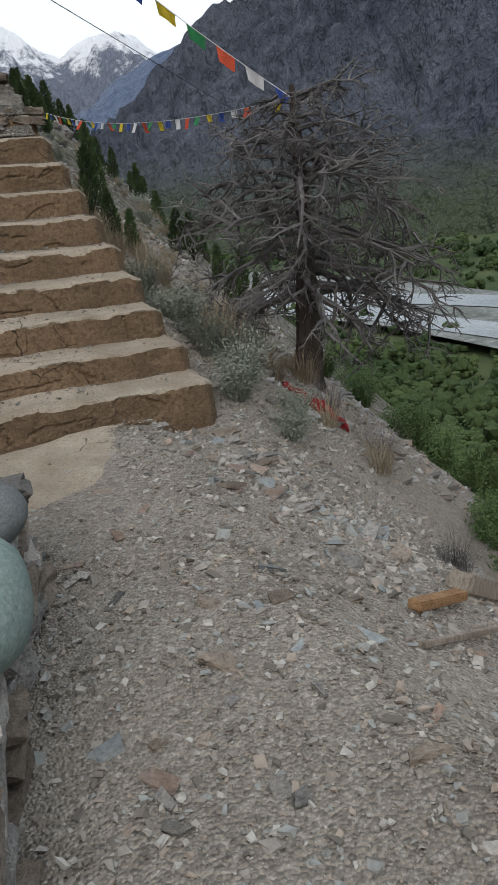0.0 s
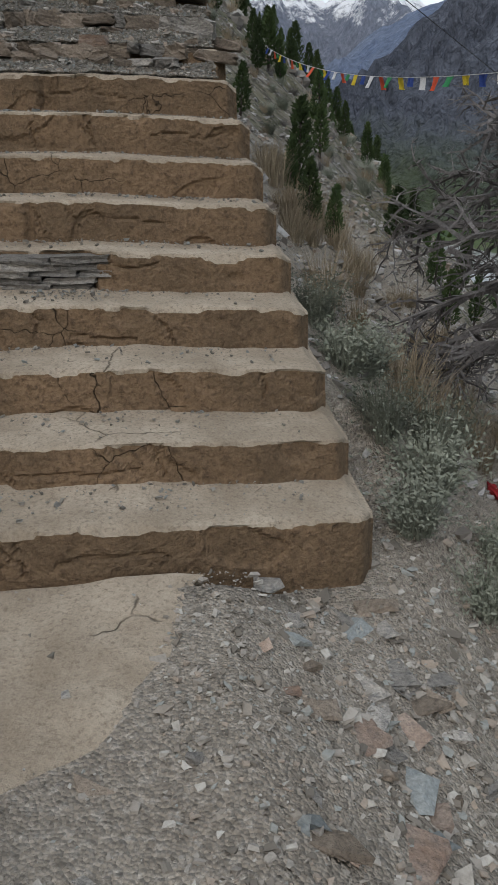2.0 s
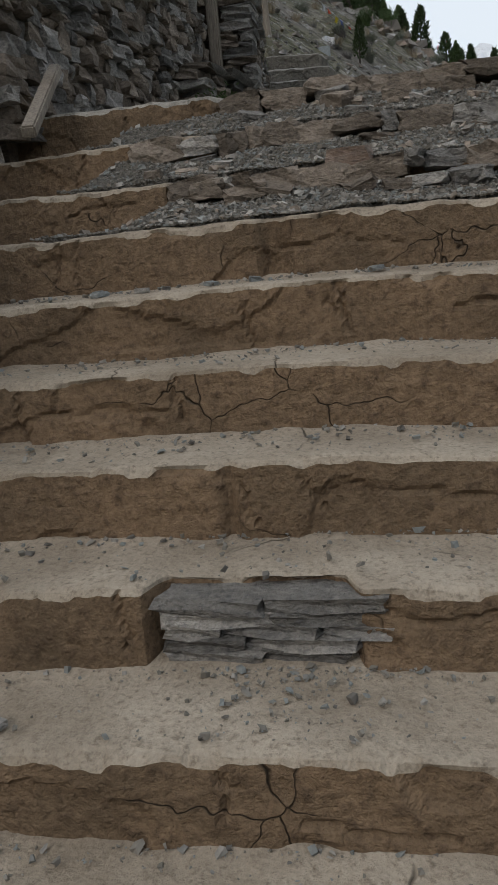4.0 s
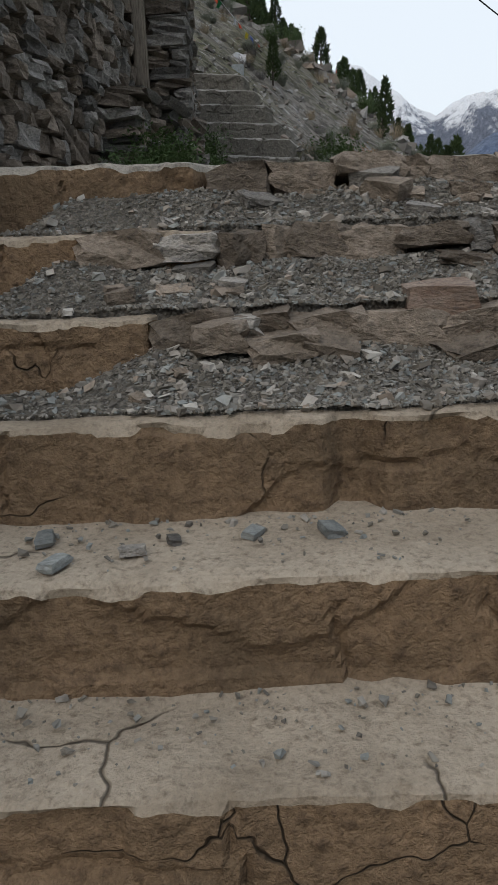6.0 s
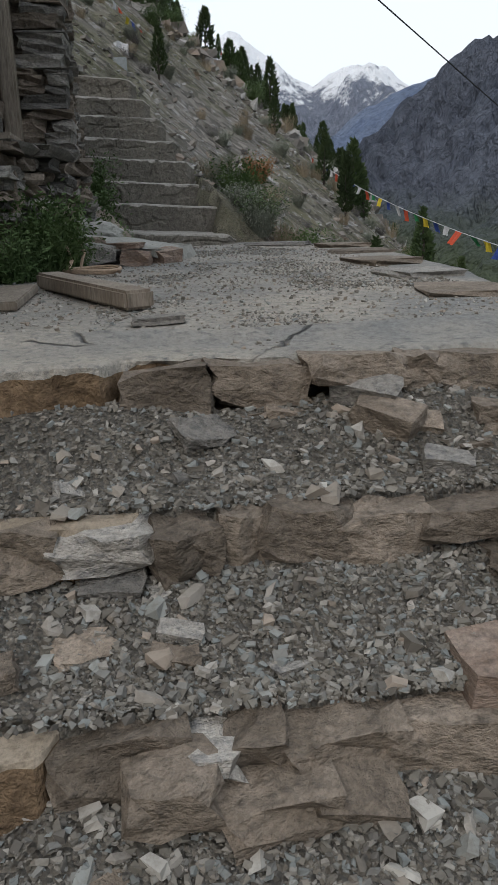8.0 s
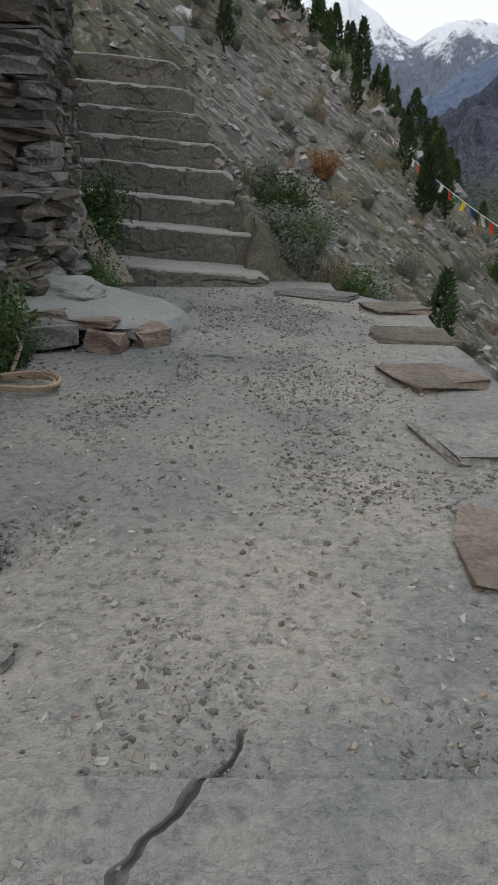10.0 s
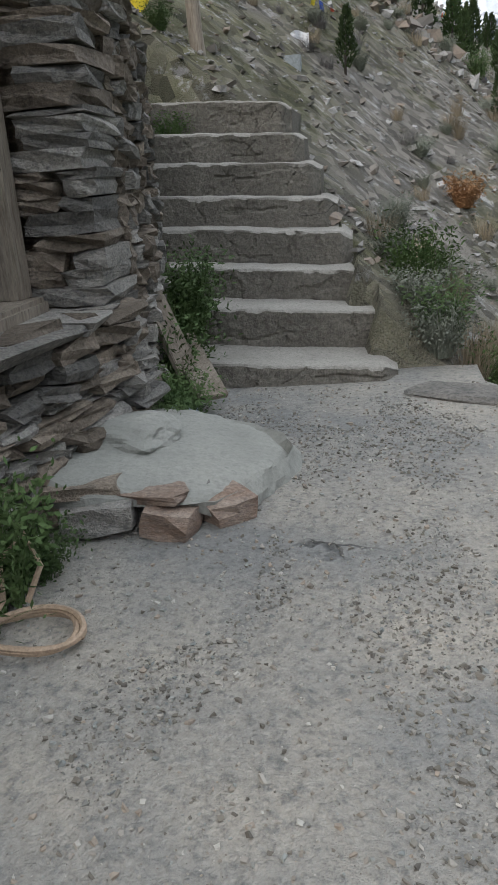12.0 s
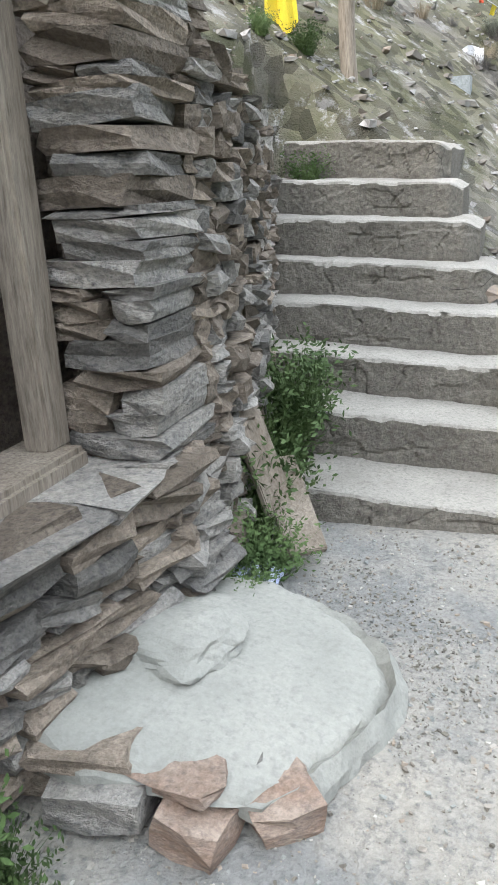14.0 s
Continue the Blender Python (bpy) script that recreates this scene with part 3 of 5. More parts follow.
# ---------------------------------------------------------------- loose gravel
def shards(name, count, place, lo, hi, mat, label, seed, flat=0.45):
    """Many small angular chips lying on the surface that place() gives."""
    r = random.Random(seed)
    verts, faces = [], []
    cube = [(-1, -1, -1), (1, -1, -1), (1, 1, -1), (-1, 1, -1), (-1, -1, 1), (1, -1, 1), (1, 1, 1), (-1, 1, 1)]
    fs = [(0, 3, 2, 1), (4, 5, 6, 7), (0, 1, 5, 4), (1, 2, 6, 5), (2, 3, 7, 6), (3, 0, 4, 7)]
    for _ in range(count):
        p = place(r)
        if p is None:
            continue
        s = lo * (hi / lo) ** (r.random() ** 2.2)
        ax, ay, az = s * r.uniform(0.6, 1.3), s * r.uniform(0.4, 0.9), s * flat * r.uniform(0.4, 1.2)
        e = Euler((r.gauss(0, 0.28), r.gauss(0, 0.28), r.uniform(0, 6.3))).to_matrix()
        b = len(verts)
        for c in cube:
            q = Vector((c[0] * ax * r.uniform(0.25, 1.1), c[1] * ay * r.uniform(0.25, 1.1), c[2] * az * r.uniform(0.4, 1.1)))
            q = e @ q
            verts.append((p[0] + q.x, p[1] + q.y, p[2] + q.z + az * 0.5))
        faces += [tuple(b + i for i in f) for f in fs]
    ob = from_lists(name, verts, faces, mat)
    tagged(ob, label, "gravel", kind="stuff")
    return ob


def chip_material(name, cols, rough=0.9):
    """Stone chips whose colour differs from chip to chip."""
    m = surface(name, cols[0], cols[1], 9.0, None, 70, rough, 0.4, 0.006)
    nt = m.node_tree
    geo = nt.nodes.new("ShaderNodeNewGeometry")
    rp = nt.nodes.new("ShaderNodeValToRGB")
    rp.color_ramp.interpolation = "CONSTANT"
    el = rp.color_ramp.elements
    el[0].color, el[1].color = (*cols[0], 1), (*cols[1], 1)
    el[1].position = 1 / len(cols)
    for i, c in enumerate(cols[2:], 2):
        el.new(i / len(cols)).color = (*c, 1)
    nt.links.new(geo.outputs["Random Per Island"], rp.inputs["Fac"])
    grain = tex_noise(nt, geo.outputs["Position"], 30, 5, 0.7)
    col = ramp_mix(nt, step_ramp(nt, grain, 0.45, 0.85), rp.outputs["Color"], tuple(v * 0.55 for v in cols[0]))
    nt.links.new(col, nt.nodes["Principled BSDF"].inputs["Base Color"])
    return m


CHIPS = chip_material("stone_chips", [(0.27, 0.24, 0.205), (0.20, 0.18, 0.155), (0.37, 0.345, 0.31), (0.30, 0.275, 0.245), (0.34, 0.285, 0.235), (0.29, 0.30, 0.285), (0.14, 0.127, 0.11), (0.44, 0.42, 0.385)])
CHIPS_DUST = chip_material("dusty_chips", [(0.23, 0.213, 0.185), (0.17, 0.157, 0.135), (0.30, 0.283, 0.255), (0.21, 0.207, 0.193), (0.13, 0.12, 0.108), (0.22, 0.235, 0.23)])
SCREE = chip_material("scree_rock", [(0.25, 0.24, 0.225), (0.20, 0.18, 0.16), (0.33, 0.325, 0.315), (0.27, 0.22, 0.18), (0.16, 0.15, 0.14), (0.38, 0.37, 0.36)])


def on_path(r):
    x, y = r.uniform(-1.3, 2.3), r.uniform(-4.3, -0.02)
    if x < 0.2 and y > -1.35 and r.random() < 0.8:
        return None
    if x < -0.62 and -3 < y < -1.6:
        return None
    return x, y, ground_z(x, y)


shards("gravel_path", 24000, on_path, 0.004, 0.02, CHIPS, "grey stone chips strewn over the dirt path", 11)
shards("grit_path", 26000, on_path, 0.002, 0.006, CHIPS, "fine grit covering the dirt path", 23)
shards("shale_path", 1300, on_path, 0.012, 0.036, CHIPS, "flat angular shale flakes lying on the path", 24, 0.22)
shards("gravel_slope", 6000, lambda r: (lambda x, y: (x, y, ground_z(x, y)))(r.uniform(0.7, 2.6), r.uniform(-3.6, 0.9)), 0.008, 0.036, CHIPS, "brown and grey shale chips on the slope", 12, 0.3)


def on_rubble_steps(r):
    k = r.choice((9, 9, 10, 10, 11))
    x = r.uniform(-1.2, 0.68)
    if x < -0.75 and r.random() < 0.7:
        return None
    f = r.uniform(0.1, 1.05)
    return x, edge_y(k - 1, x) + f * (edge_y(k, x) - edge_y(k - 1, x)), heap_z(k, x, f)


shards("gravel_steps", 34000, on_rubble_steps, 0.0025, 0.012, CHIPS_DUST, "crumbled stone and mortar bits heaped on broken steps", 13, 0.6)
shards("gravel_coarse", 900, on_rubble_steps, 0.010, 0.026, CHIPS, "angular stone lumps heaped on broken steps", 19, 0.5)


def on_low_steps(r):
    k = r.randint(0, 7)
    x = r.uniform(-1.4, 0.8)
    f = 1 - r.random() ** 2
    if k == 3 and r.random() < 0.6:
        x = r.gauss(-0.15, 0.16)
    return x, edge_y(k, x) + 0.04 + f * (STEP_Y[k + 1] - STEP_Y[k] - 0.06), edge_z(k, x) + 0.012


shards("gravel_treads", 3200, on_low_steps, 0.0025, 0.013, CHIPS_DUST, "few pebbles and plaster crumbs on the treads", 14, 0.6)
shards("gravel_landing", 14000, lambda r: (lambda x, y: (x, y, 2.284 + 0.016 * (y - 3.6) + 0.014 * nz(x, y, 1.2) + 0.006 * nz(x, y, 5, 2)))(r.uniform(-1.1, 0.62), r.uniform(3.6, 7.6)), 0.0015, 0.010, CHIPS, "fine grit and pebbles on the landing", 15, 0.6)



def on_patches(r):
    x, y = r.uniform(-0.7, 0.62), r.uniform(3.7, 7.4)
    if nz(x * 1.6, y * 0.8, 1.9, 12) < 0.12:
        return None
    return x, y, 2.284 + 0.016 * (y - 3.6) + 0.014 * nz(x, y, 1.2) + 0.006 * nz(x, y, 5, 2)


shards("gravel_patches", 26000, on_patches, 0.002, 0.009, CHIPS_DUST, "patches of loose grey gravel where the landing has worn", 27, 0.6)


def on_hill(r):
    y = 17 + 52 * r.random() ** 1.6
    x = r.uniform(-0.55 * y - 1, 0.45 * y + 1)
    if y < 13 and -2.2 < x < 0.4:
        return None
    return x, y, ground_z(x, y)


shards("scree", 15000, on_hill, 0.02, 0.22, SCREE, "pale boulders and scree over the scrubby hillside", 16, 0.6)
shards("scree_near", 12000, lambda r: (lambda y, u: (u * (0.45 * y + 2), y, ground_z(u * (0.45 * y + 2), y)))(r.uniform(8, 18), r.uniform(-0.9, 1)), 0.008, 0.075, SCREE, "small pale rocks over the scrubby hillside", 18, 0.4)
shards("scree_bank", 4000, lambda r: (lambda x, y: (x, y, ground_z(x, y)))(r.uniform(0.9, 4.5), r.uniform(0.5, 9)), 0.01, 0.08, SCREE, "loose shale on the bank beside the stairs", 17, 0.4)

# larger flat stones, each on its own
rq = random.Random(21)
spots = [(0.85, -0.80, 0.15, 0.11), (0.98, -0.35, 0.13, 0.10), (0.78, -1.05, 0.16, 0.10), (0.95, -1.25, 0.14, 0.08), (0.62, -0.62, 0.12, 0.10), (0.55, -1.05, 0.15, 0.08), (0.88, -0.15, 0.18, 0.10),
         (0.30, -2.15, 0.09, 0.07), (0.02, -2.35, 0.10, 0.08), (0.10, -2.05, 0.10, 0.06), (0.45, -2.4, 0.10, 0.05), (0.28, -2.9, 0.08, 0.05), (-0.35, -2.5, 0.08, 0.05), (0.72, -1.85, 0.13, 0.09), (1.0, -1.75, 0.2, 0.10)]
for i in range(90):
    y = rq.uniform(-3.4, -0.2)
    spots.append((rq.uniform(-0.35, 1.5), y, rq.uniform(0.03, 0.085), rq.uniform(0.02, 0.05)))
for i in range(26):
    spots.append((rq.gauss(0.92, 0.16), rq.uniform(-1.7, 0.0), rq.uniform(0.06, 0.15), rq.uniform(0.05, 0.10)))
for i, (x, y, a, b) in enumerate(spots):
    me = rq.choice(S_FLAKE)
    ob = put_stone(me, (x, y, ground_z(x, y) - 0.008), (a, b, rq.uniform(0.012, 0.024)), (rq.gauss(0, 9), rq.gauss(0, 9), rq.uniform(0, 360)), None, "flat_stone")
    tagged(ob, "flat angular piece of slate lying on the dirt path", "stone", "slates on the path")
for x, y, s in ((-1.0, 3.1, 0.05), (-0.72, 2.35, 0.045), (-0.65, 2.40, 0.035), (-0.5, 2.42, 0.04), (-0.35, 2.42, 0.05), (-0.85, 2.3, 0.05), (0.05, 2.45, 0.05), (-0.37, 2.98, 0.06), (-0.75, 1.12, 0.04), (-0.9, 2.42, 0.05), (-0.15, 3.32, 0.05), (0.3, 3.0, 0.06)):
    k = max(i for i in range(12) if STEP_Y[i] < y)
    ob = put_stone(rq.choice(S_BLUE + S_SLATE), (x, y, edge_z(k, x) + 0.008), (s * 1.1, s * 0.7, s * 0.35), (rq.gauss(0, 8), 0, rq.uniform(0, 360)), None, "loose_stone")
    tagged(ob, "small loose grey stone lying on a step", "stone", "stones on the steps")

# pale cement apron before the first step
bm = bmesh.new()
rows = []
for j in range(29):
    y = 0.02 - 1.5 * j / 28
    xr = float(np.interp(-y, (0, 0.4, 0.7, 0.9, 1.1, 1.3, 1.5), (0.36, 0.27, 0.12, -0.12, -0.45, -0.85, -1.3))) + 0.05 * nz(0, y, 6) + 0.03 * nz(3, y, 15)
    rows.append([bm.verts.new((-1.6 + (xr + 1.6) * i / 20, y, ground_z(-1.6 + (xr + 1.6) * i / 20, y) + (0.010 if i < 20 else -0.006))) for i in range(21)])
for r1, r2 in zip(rows, rows[1:]):
    for k in range(20):
        bm.faces.new((r1[k], r2[k], r2[k + 1], r1[k + 1]))
apron = tagged(part("pavement_apron", bm, TREAD), "pale dusty cement apron at the foot of the steps", "pavement", kind="structure")


# ---------------------------------------------------------------- dry-stone walls
def stone_wall(parent, start, end, z0, z1, depth, sets, seed, hlo=0.06, hhi=0.14, wlo=0.10, whi=0.32, lean=0.0):
    """Courses of stones from start to end (plan points); their faces look to the right of that way."""
    r = random.Random(seed)
    a, b = Vector(start), Vector(end)
    d = (b - a).normalized()
    out = Vector((d.y, -d.x))
    turn = math.degrees(math.atan2(d.y, d.x))
    length = (b - a).length
    z = z0
    while z < z1:
        h = r.uniform(hlo, hhi)
        s = r.uniform(-0.1, 0)
        while s < length:
            w = r.uniform(wlo, whi)
            hh = h * r.uniform(0.8, 1.12)
            c = a + d * (s + w / 2) - out * (depth / 2 + lean * (z - z0)) + out * r.uniform(-0.03, 0.035)
            put_stone(r.choice(r.choice(sets)), (c.x, c.y, z), (w * 0.97, depth, hh * 0.99), (r.gauss(0, 4), r.gauss(0, 5), turn + r.gauss(0, 6)), parent)
            s += w * 0.98
        z += h * 0.97


def core(parent, lo, hi):
    bm = bmesh.new()
    box(bm, lo, hi)
    part("core", bm, SLATE_BROWN, parent)


house = empty("house", (-1.8, 5.5, 2.2), "old dry-stone house of dark slate and brown rubble beside the landing", "house")
AT_HOUSE = Matrix.Translation((1.8, -5.5, -2.2))
bm = bmesh.new()
box(bm, (-2.6, 3.4, 2.0), (-1.62, 5.7, 5.3))
box(bm, (-2.6, 5.7, 2.0), (-1.45, 8.0, 5.3))
wall = part("wall", bm, SLATE_BROWN, house)
bm = bmesh.new()
box(bm, (-1.17, 6.75, 2.3), (-0.98, 7.1, 5.2))
corner = part("corner", bm, SLATE_BROWN, house)
bm = bmesh.new()
box(bm, (-1.45, 5.6, 2.1), (-1.08, 7.1, 2.84))
plinth = part("plinth", bm, SLATE_BROWN, house)
for ob in (wall, corner, plinth):
    ob.matrix_parent_inverse = AT_HOUSE
stone_wall(wall, (-1.52, 3.35), (-1.22, 6.2), 2.2, 5.3, 0.22, (S_BROWN, S_SLATE, S_RUBBLE), 3, 0.05, 0.12, 0.06, 0.2)
rk = random.Random(8)
z = 2.85
while z < 5.2:
    h = rk.uniform(0.022, 0.085)
    if rk.random() < 0.6:
        w = rk.uniform(0.24, 0.31)
        put_stone(rk.choice(rk.choice((S_SLATE, S_SLATE, S_BROWN))), (-0.90 - w / 2 + rk.uniform(-0.02, 0.02), 6.70 + 0.16, z), (w, 0.36, h), (0, rk.gauss(0, 2), rk.gauss(0, 4)), corner)
        put_stone(rk.choice(S_BROWN), (-1.0, 7.10, z), (0.2, 0.16, h), (0, 0, rk.gauss(0, 5)), corner)
    else:
        cut = rk.uniform(0.10, 0.18)
        put_stone(rk.choice(S_SLATE), (-0.90 - cut / 2 + rk.uniform(-0.02, 0.02), 6.86, z), (cut, 0.34, h), (0, rk.gauss(0, 3), rk.gauss(0, 5)), corner)
        put_stone(rk.choice(S_BROWN), (-0.92 - cut - (0.29 - cut) / 2, 6.85, z), (0.29 - cut, 0.32, h), (0, rk.gauss(0, 3), rk.gauss(0, 5)), corner)
        put_stone(rk.choice(S_BROWN), (-1.0, 7.09, z), (0.2, 0.2, h), (0, 0, rk.gauss(0, 5)), corner)
    z += h * 0.97
stone_wall(plinth, (-1.10, 5.55), (-0.84, 6.72), 2.28, 2.87, 0.26, (S_SLATE, S_BROWN, S_SLATE, S_BROWN), 9, 0.03, 0.065, 0.10, 0.30)
stone_wall(plinth, (-0.84, 6.72), (-0.93, 7.15), 2.28, 2.9, 0.26, (S_SLATE, S_SLATE, S_BROWN), 10, 0.03, 0.07, 0.1, 0.26)
for x, y, a, b, rz in ((-1.08, 6.15, 0.34, 0.55, -8), (-1.02, 6.55, 0.30, 0.34, 6), (-1.18, 5.75, 0.3, 0.4, -12)):
    put_stone(S_SLATE[2], (x, y, 2.865), (a, b, 0.045), (0, 2, rz), plinth, "slab")
bm = bmesh.new()
box(bm, (-1.25, 6.57, 2.95), (-1.165, 6.68, 5.25), 0.012)
door_frame = part("door_frame", bm, WOOD, house, "grey weathered timber door post")
bm = bmesh.new()
box(bm, (-1.32, 5.8, 2.86), (-1.10, 6.66, 2.96), 0.015)
sill = part("sill", bm, WOOD, house, "tan worn timber threshold")
bm = bmesh.new()
for i in range(5):
    box(bm, (-1.40, 5.78 + i * 0.16, 2.96), (-1.36, 5.935 + i * 0.16, 5.2), 0.006)
door = part("door", bm, DARKWOOD, house, "dark brown plank door")
for ob in (door_frame, sill, door):
    ob.matrix_parent_inverse = AT_HOUSE

garden = empty("wall_retaining", (0, 0, 0), "low dry-stone retaining wall climbing beside the steps", "stone wall", kind="structure")
stone_wall(garden, (-0.88, 7.12), (-0.98, 7.75), 2.3, 3.92, 0.26, (S_SLATE, S_BROWN), 31, 0.03, 0.08, 0.06, 0.2)
stone_wall(garden, (-0.98, 7.75), (-1.38, 9.2), 2.4, 3.85, 0.26, (S_SLATE, S_BROWN), 32, 0.04, 0.09, 0.07, 0.22)
bm = bmesh.new()
box(bm, (-2.4, 7.15, 2.0), (-1.18, 7.9, 3.9))
box(bm, (-2.6, 7.9, 2.0), (-1.55, 9.3, 3.8))
part("core", bm, SLATE_BROWN, garden)

mani = empty("wall_low", (0, 0, 0), "low wall of stacked thin slates at the path's edge", "stone wall", kind="structure")
stone_wall(mani, (-0.655, -3.05), (-0.36, -1.55), -0.05, 0.34, 0.24, (S_SLATE, S_BROWN, S_SLATE), 41, 0.025, 0.06, 0.12, 0.34)
stone_wall(mani, (-0.36, -1.55), (-1.0, -1.42), -0.05, 0.34, 0.24, (S_SLATE, S_BROWN), 42, 0.03, 0.06, 0.12, 0.34)
bm = bmesh.new()
box(bm, (-1.3, -3.0, -0.1), (-0.78, -1.62, 0.33))
part("core", bm, SLATE_BROWN, mani)


def boulder(name, loc, size, mat, seed, label):
    bm = bmesh.new()
    bmesh.ops.create_icosphere(bm, subdivisions=4, radius=1)
    for v in bm.verts:
        v.co *= 1 + 0.10 * noise.noise(v.co * 1.2 + Vector((seed, 0, 0))) + 0.02 * noise.noise(v.co * 5)
        v.co = Vector((v.co.x * size[0], v.co.y * size[1], v.co.z * size[2] + size[2] * 0.9))
    for f in bm.faces:
        f.smooth = True
    ob = part(name, bm, mat)
    ob.location = loc
    return tagged(ob, label, "boulder")


boulder("boulder", (-0.59, -2.45, 0.33), (0.16, 0.24, 0.15), BOULDER, 1, "smooth rounded green-grey boulder on the low slate wall")
boulder("boulder", (-0.50, -1.86, 0.34), (0.14, 0.2, 0.09), SLATE_BLUE, 2, "dark blue-grey boulder on the low slate wall")


# ---------------------------------------------------------------- cement seat on stones by the door
def cement_seat():
    base = Vector((-0.72, 6.5, 2.335))
    seat = empty("cement_bench", base, "pale cement-topped low bench resting on rough stones", "bench")
    inv = Matrix.Translation(-base)
    bm = bmesh.new()
    n = 96
    prof = ((1.0, 0.0), (1.015, 0.03), (1.0, 0.07), (0.985, 0.095), (0.955, 0.112), (0.9, 0.118), (0.78, 0.122), (0.62, 0.126), (0.45, 0.13), (0.25, 0.132), (0.02, 0.133))
    prev = None
    for j, (rad, zz) in enumerate(prof):
        row = []
        for i in range(n):
            a = math.tau * i / n
            ca, sa = math.cos(a), math.sin(a)
            out = 1 + 0.05 * math.sin(2 * a + 0.6) + 0.03 * math.sin(5 * a) + 0.05 * noise.noise(Vector((ca * 1.8, sa * 1.8, 0.3)))
            ragged = 0.035 * noise.noise(Vector((ca * 7, sa * 7, j * 0.6))) + 0.015 * noise.noise(Vector((ca * 22, sa * 22, j)))
            out += ragged * (1 if j < 5 else 0.3)
            front = smooth01(0.35, 0.75, -sa) * smooth01(0.75, 0.35, ca)
            spread = 1 + 0.12 * max(0, 1 - j / 3) * (1 - front) - 0.10 * front * (1 if j < 2 else 0)
            x, y = 0.42 * out * rad * spread * ca, 0.45 * out * rad * spread * sa
            lift = (0.055 * front if j < 2 else 0) - 0.14 * x * (1 if j > 2 else 0)
            row.append(bm.verts.new((base.x + x, base.y + y, base.z + zz + lift + 0.006 * noise.noise(Vector((x * 9, y * 9, j))) + 0.004 * noise.noise(Vector((x * 30, y * 30, 0))))))
        if prev:
            for i in range(n):
                bm.faces.new((prev[i], prev[(i + 1) % n], row[(i + 1) % n], row[i]))
        else:
            bm.faces.new(row[::-1])
        prev = row
    bm.faces.new(prev)
    top = part("top", bm, PALE, seat)
    top.matrix_parent_inverse = inv
    bm = bmesh.new()
    bmesh.ops.create_icosphere(bm, subdivisions=4, radius=1)
    for v in bm.verts:
        q = v.co.copy()
        v.co *= 1 + 0.22 * noise.noise(q * 1.7) + 0.08 * noise.noise(q * 4.3) + 0.05 * noise.noise(q * 9)
        v.co = Vector((v.co.x * 0.24 - 0.87, v.co.y * 0.20 + 6.55, v.co.z * 0.075 + 2.475))
    part("lump", bm, PALE, seat, "grey rock bedded in the cement").matrix_parent_inverse = inv
    for x, y, z, a, b, c, rz, me in ((-0.43, 6.20, 2.318, 0.15, 0.15, 0.085, 35, S_RUST[0]), (-0.585, 6.10, 2.318, 0.15, 0.16, 0.082, -6, S_RUST[3]), (-0.80, 6.10, 2.335, 0.24, 0.16, 0.085, 6, S_SLATE[3]),
                                     (-0.99, 6.18, 2.335, 0.2, 0.2, 0.09, 15, S_BROWN[2]), (-0.66, 6.15, 2.412, 0.24, 0.14, 0.03, -8, S_RUST[2]), (-0.86, 6.13, 2.43, 0.24, 0.13, 0.04, 12, S_BROWN[5]), (-0.72, 6.22, 2.325, 0.5, 0.12, 0.07, 4, S_SLATE[5])):
        put_stone(me, (x, y, z), (a, b, c), (rs.gauss(0, 4), rs.gauss(0, 4), rz), seat).matrix_parent_inverse = inv


cement_seat()

# flat slabs along the outer rim of the landing
for x, y, a, b, rz in ((0.42, 7.42, 0.45, 0.22, -25), (0.78, 7.05, 0.3, 0.26, 15), (0.72, 6.4, 0.36, 0.3, -5), (0.64, 5.75, 0.3, 0.3, 20), (0.6, 5.1, 0.26, 0.32, 8), (0.52, 4.45, 0.3, 0.34, -12)):
    tagged(put_stone((S_SLATE + S_BROWN)[int(a * 100) % 20], (x, y, 2.275 + 0.016 * (y - 3.6)), (a, b, 0.03), (0, 0, rz), None, "flagstone"), "pale flat flagstone at the rim of the landing", "flagstone", "rim flagstones")


# ---------------------------------------------------------------- timber, hose, litter
def timber(name, a, b, w, h, mat, label, category="plank"):
    bm = bmesh.new()
    a, b = Vector(a), Vector(b)
    ln = (b - a).length
    box(bm, (-w / 2, 0, 0), (w / 2, ln, h), min(w, h) * 0.15)
    for v in bm.verts:
        v.co.x += 0.06 * w * nz(v.co.y * 3, v.co.z, 2.0)
    ob = part(name, bm, mat)
    ob.matrix_basis = Matrix.Translation(a) @ (b - a).to_track_quat("Y", "Z").to_matrix().to_4x4()
    return tagged(ob, label, category)


timber("timber_beam", (-0.57, 4.34, 2.302), (-0.93, 5.12, 2.314), 0.10, 0.06, WOOD, "squared grey timber beam lying on the landing", "beam")
timber("plank", (-1.02, 4.45, 2.302), (-1.02, 4.98, 2.31), 0.13, 0.03, WOOD, "short weathered board lying by the wall")
timber("plank", (-0.80, 7.36, 2.48), (-1.06, 7.50, 3.05), 0.13, 0.03, WOOD, "long grey weathered plank leaning on the stone wall")
timber("plank", (-0.66, 7.22, 2.40), (-0.86, 7.52, 2.62), 0.14, 0.03, WOOD, "short brown weathered board lying aslant over weeds")
timber("stick", (-1.30, 2.95, 2.12), (-1.45, 3.70, 2.52), 0.06, 0.05, WOOD, "pale bare stick leaning against the rubble wall", "stick")
timber("timber_offcut", (0.74, -2.22, ground_z(0.74, -2.22) + 0.01), (1.02, -2.12, ground_z(1.02, -2.12) + 0.02), 0.055, 0.035, WOOD_WARM, "orange-brown broken timber offcut on the path's edge", "wood")
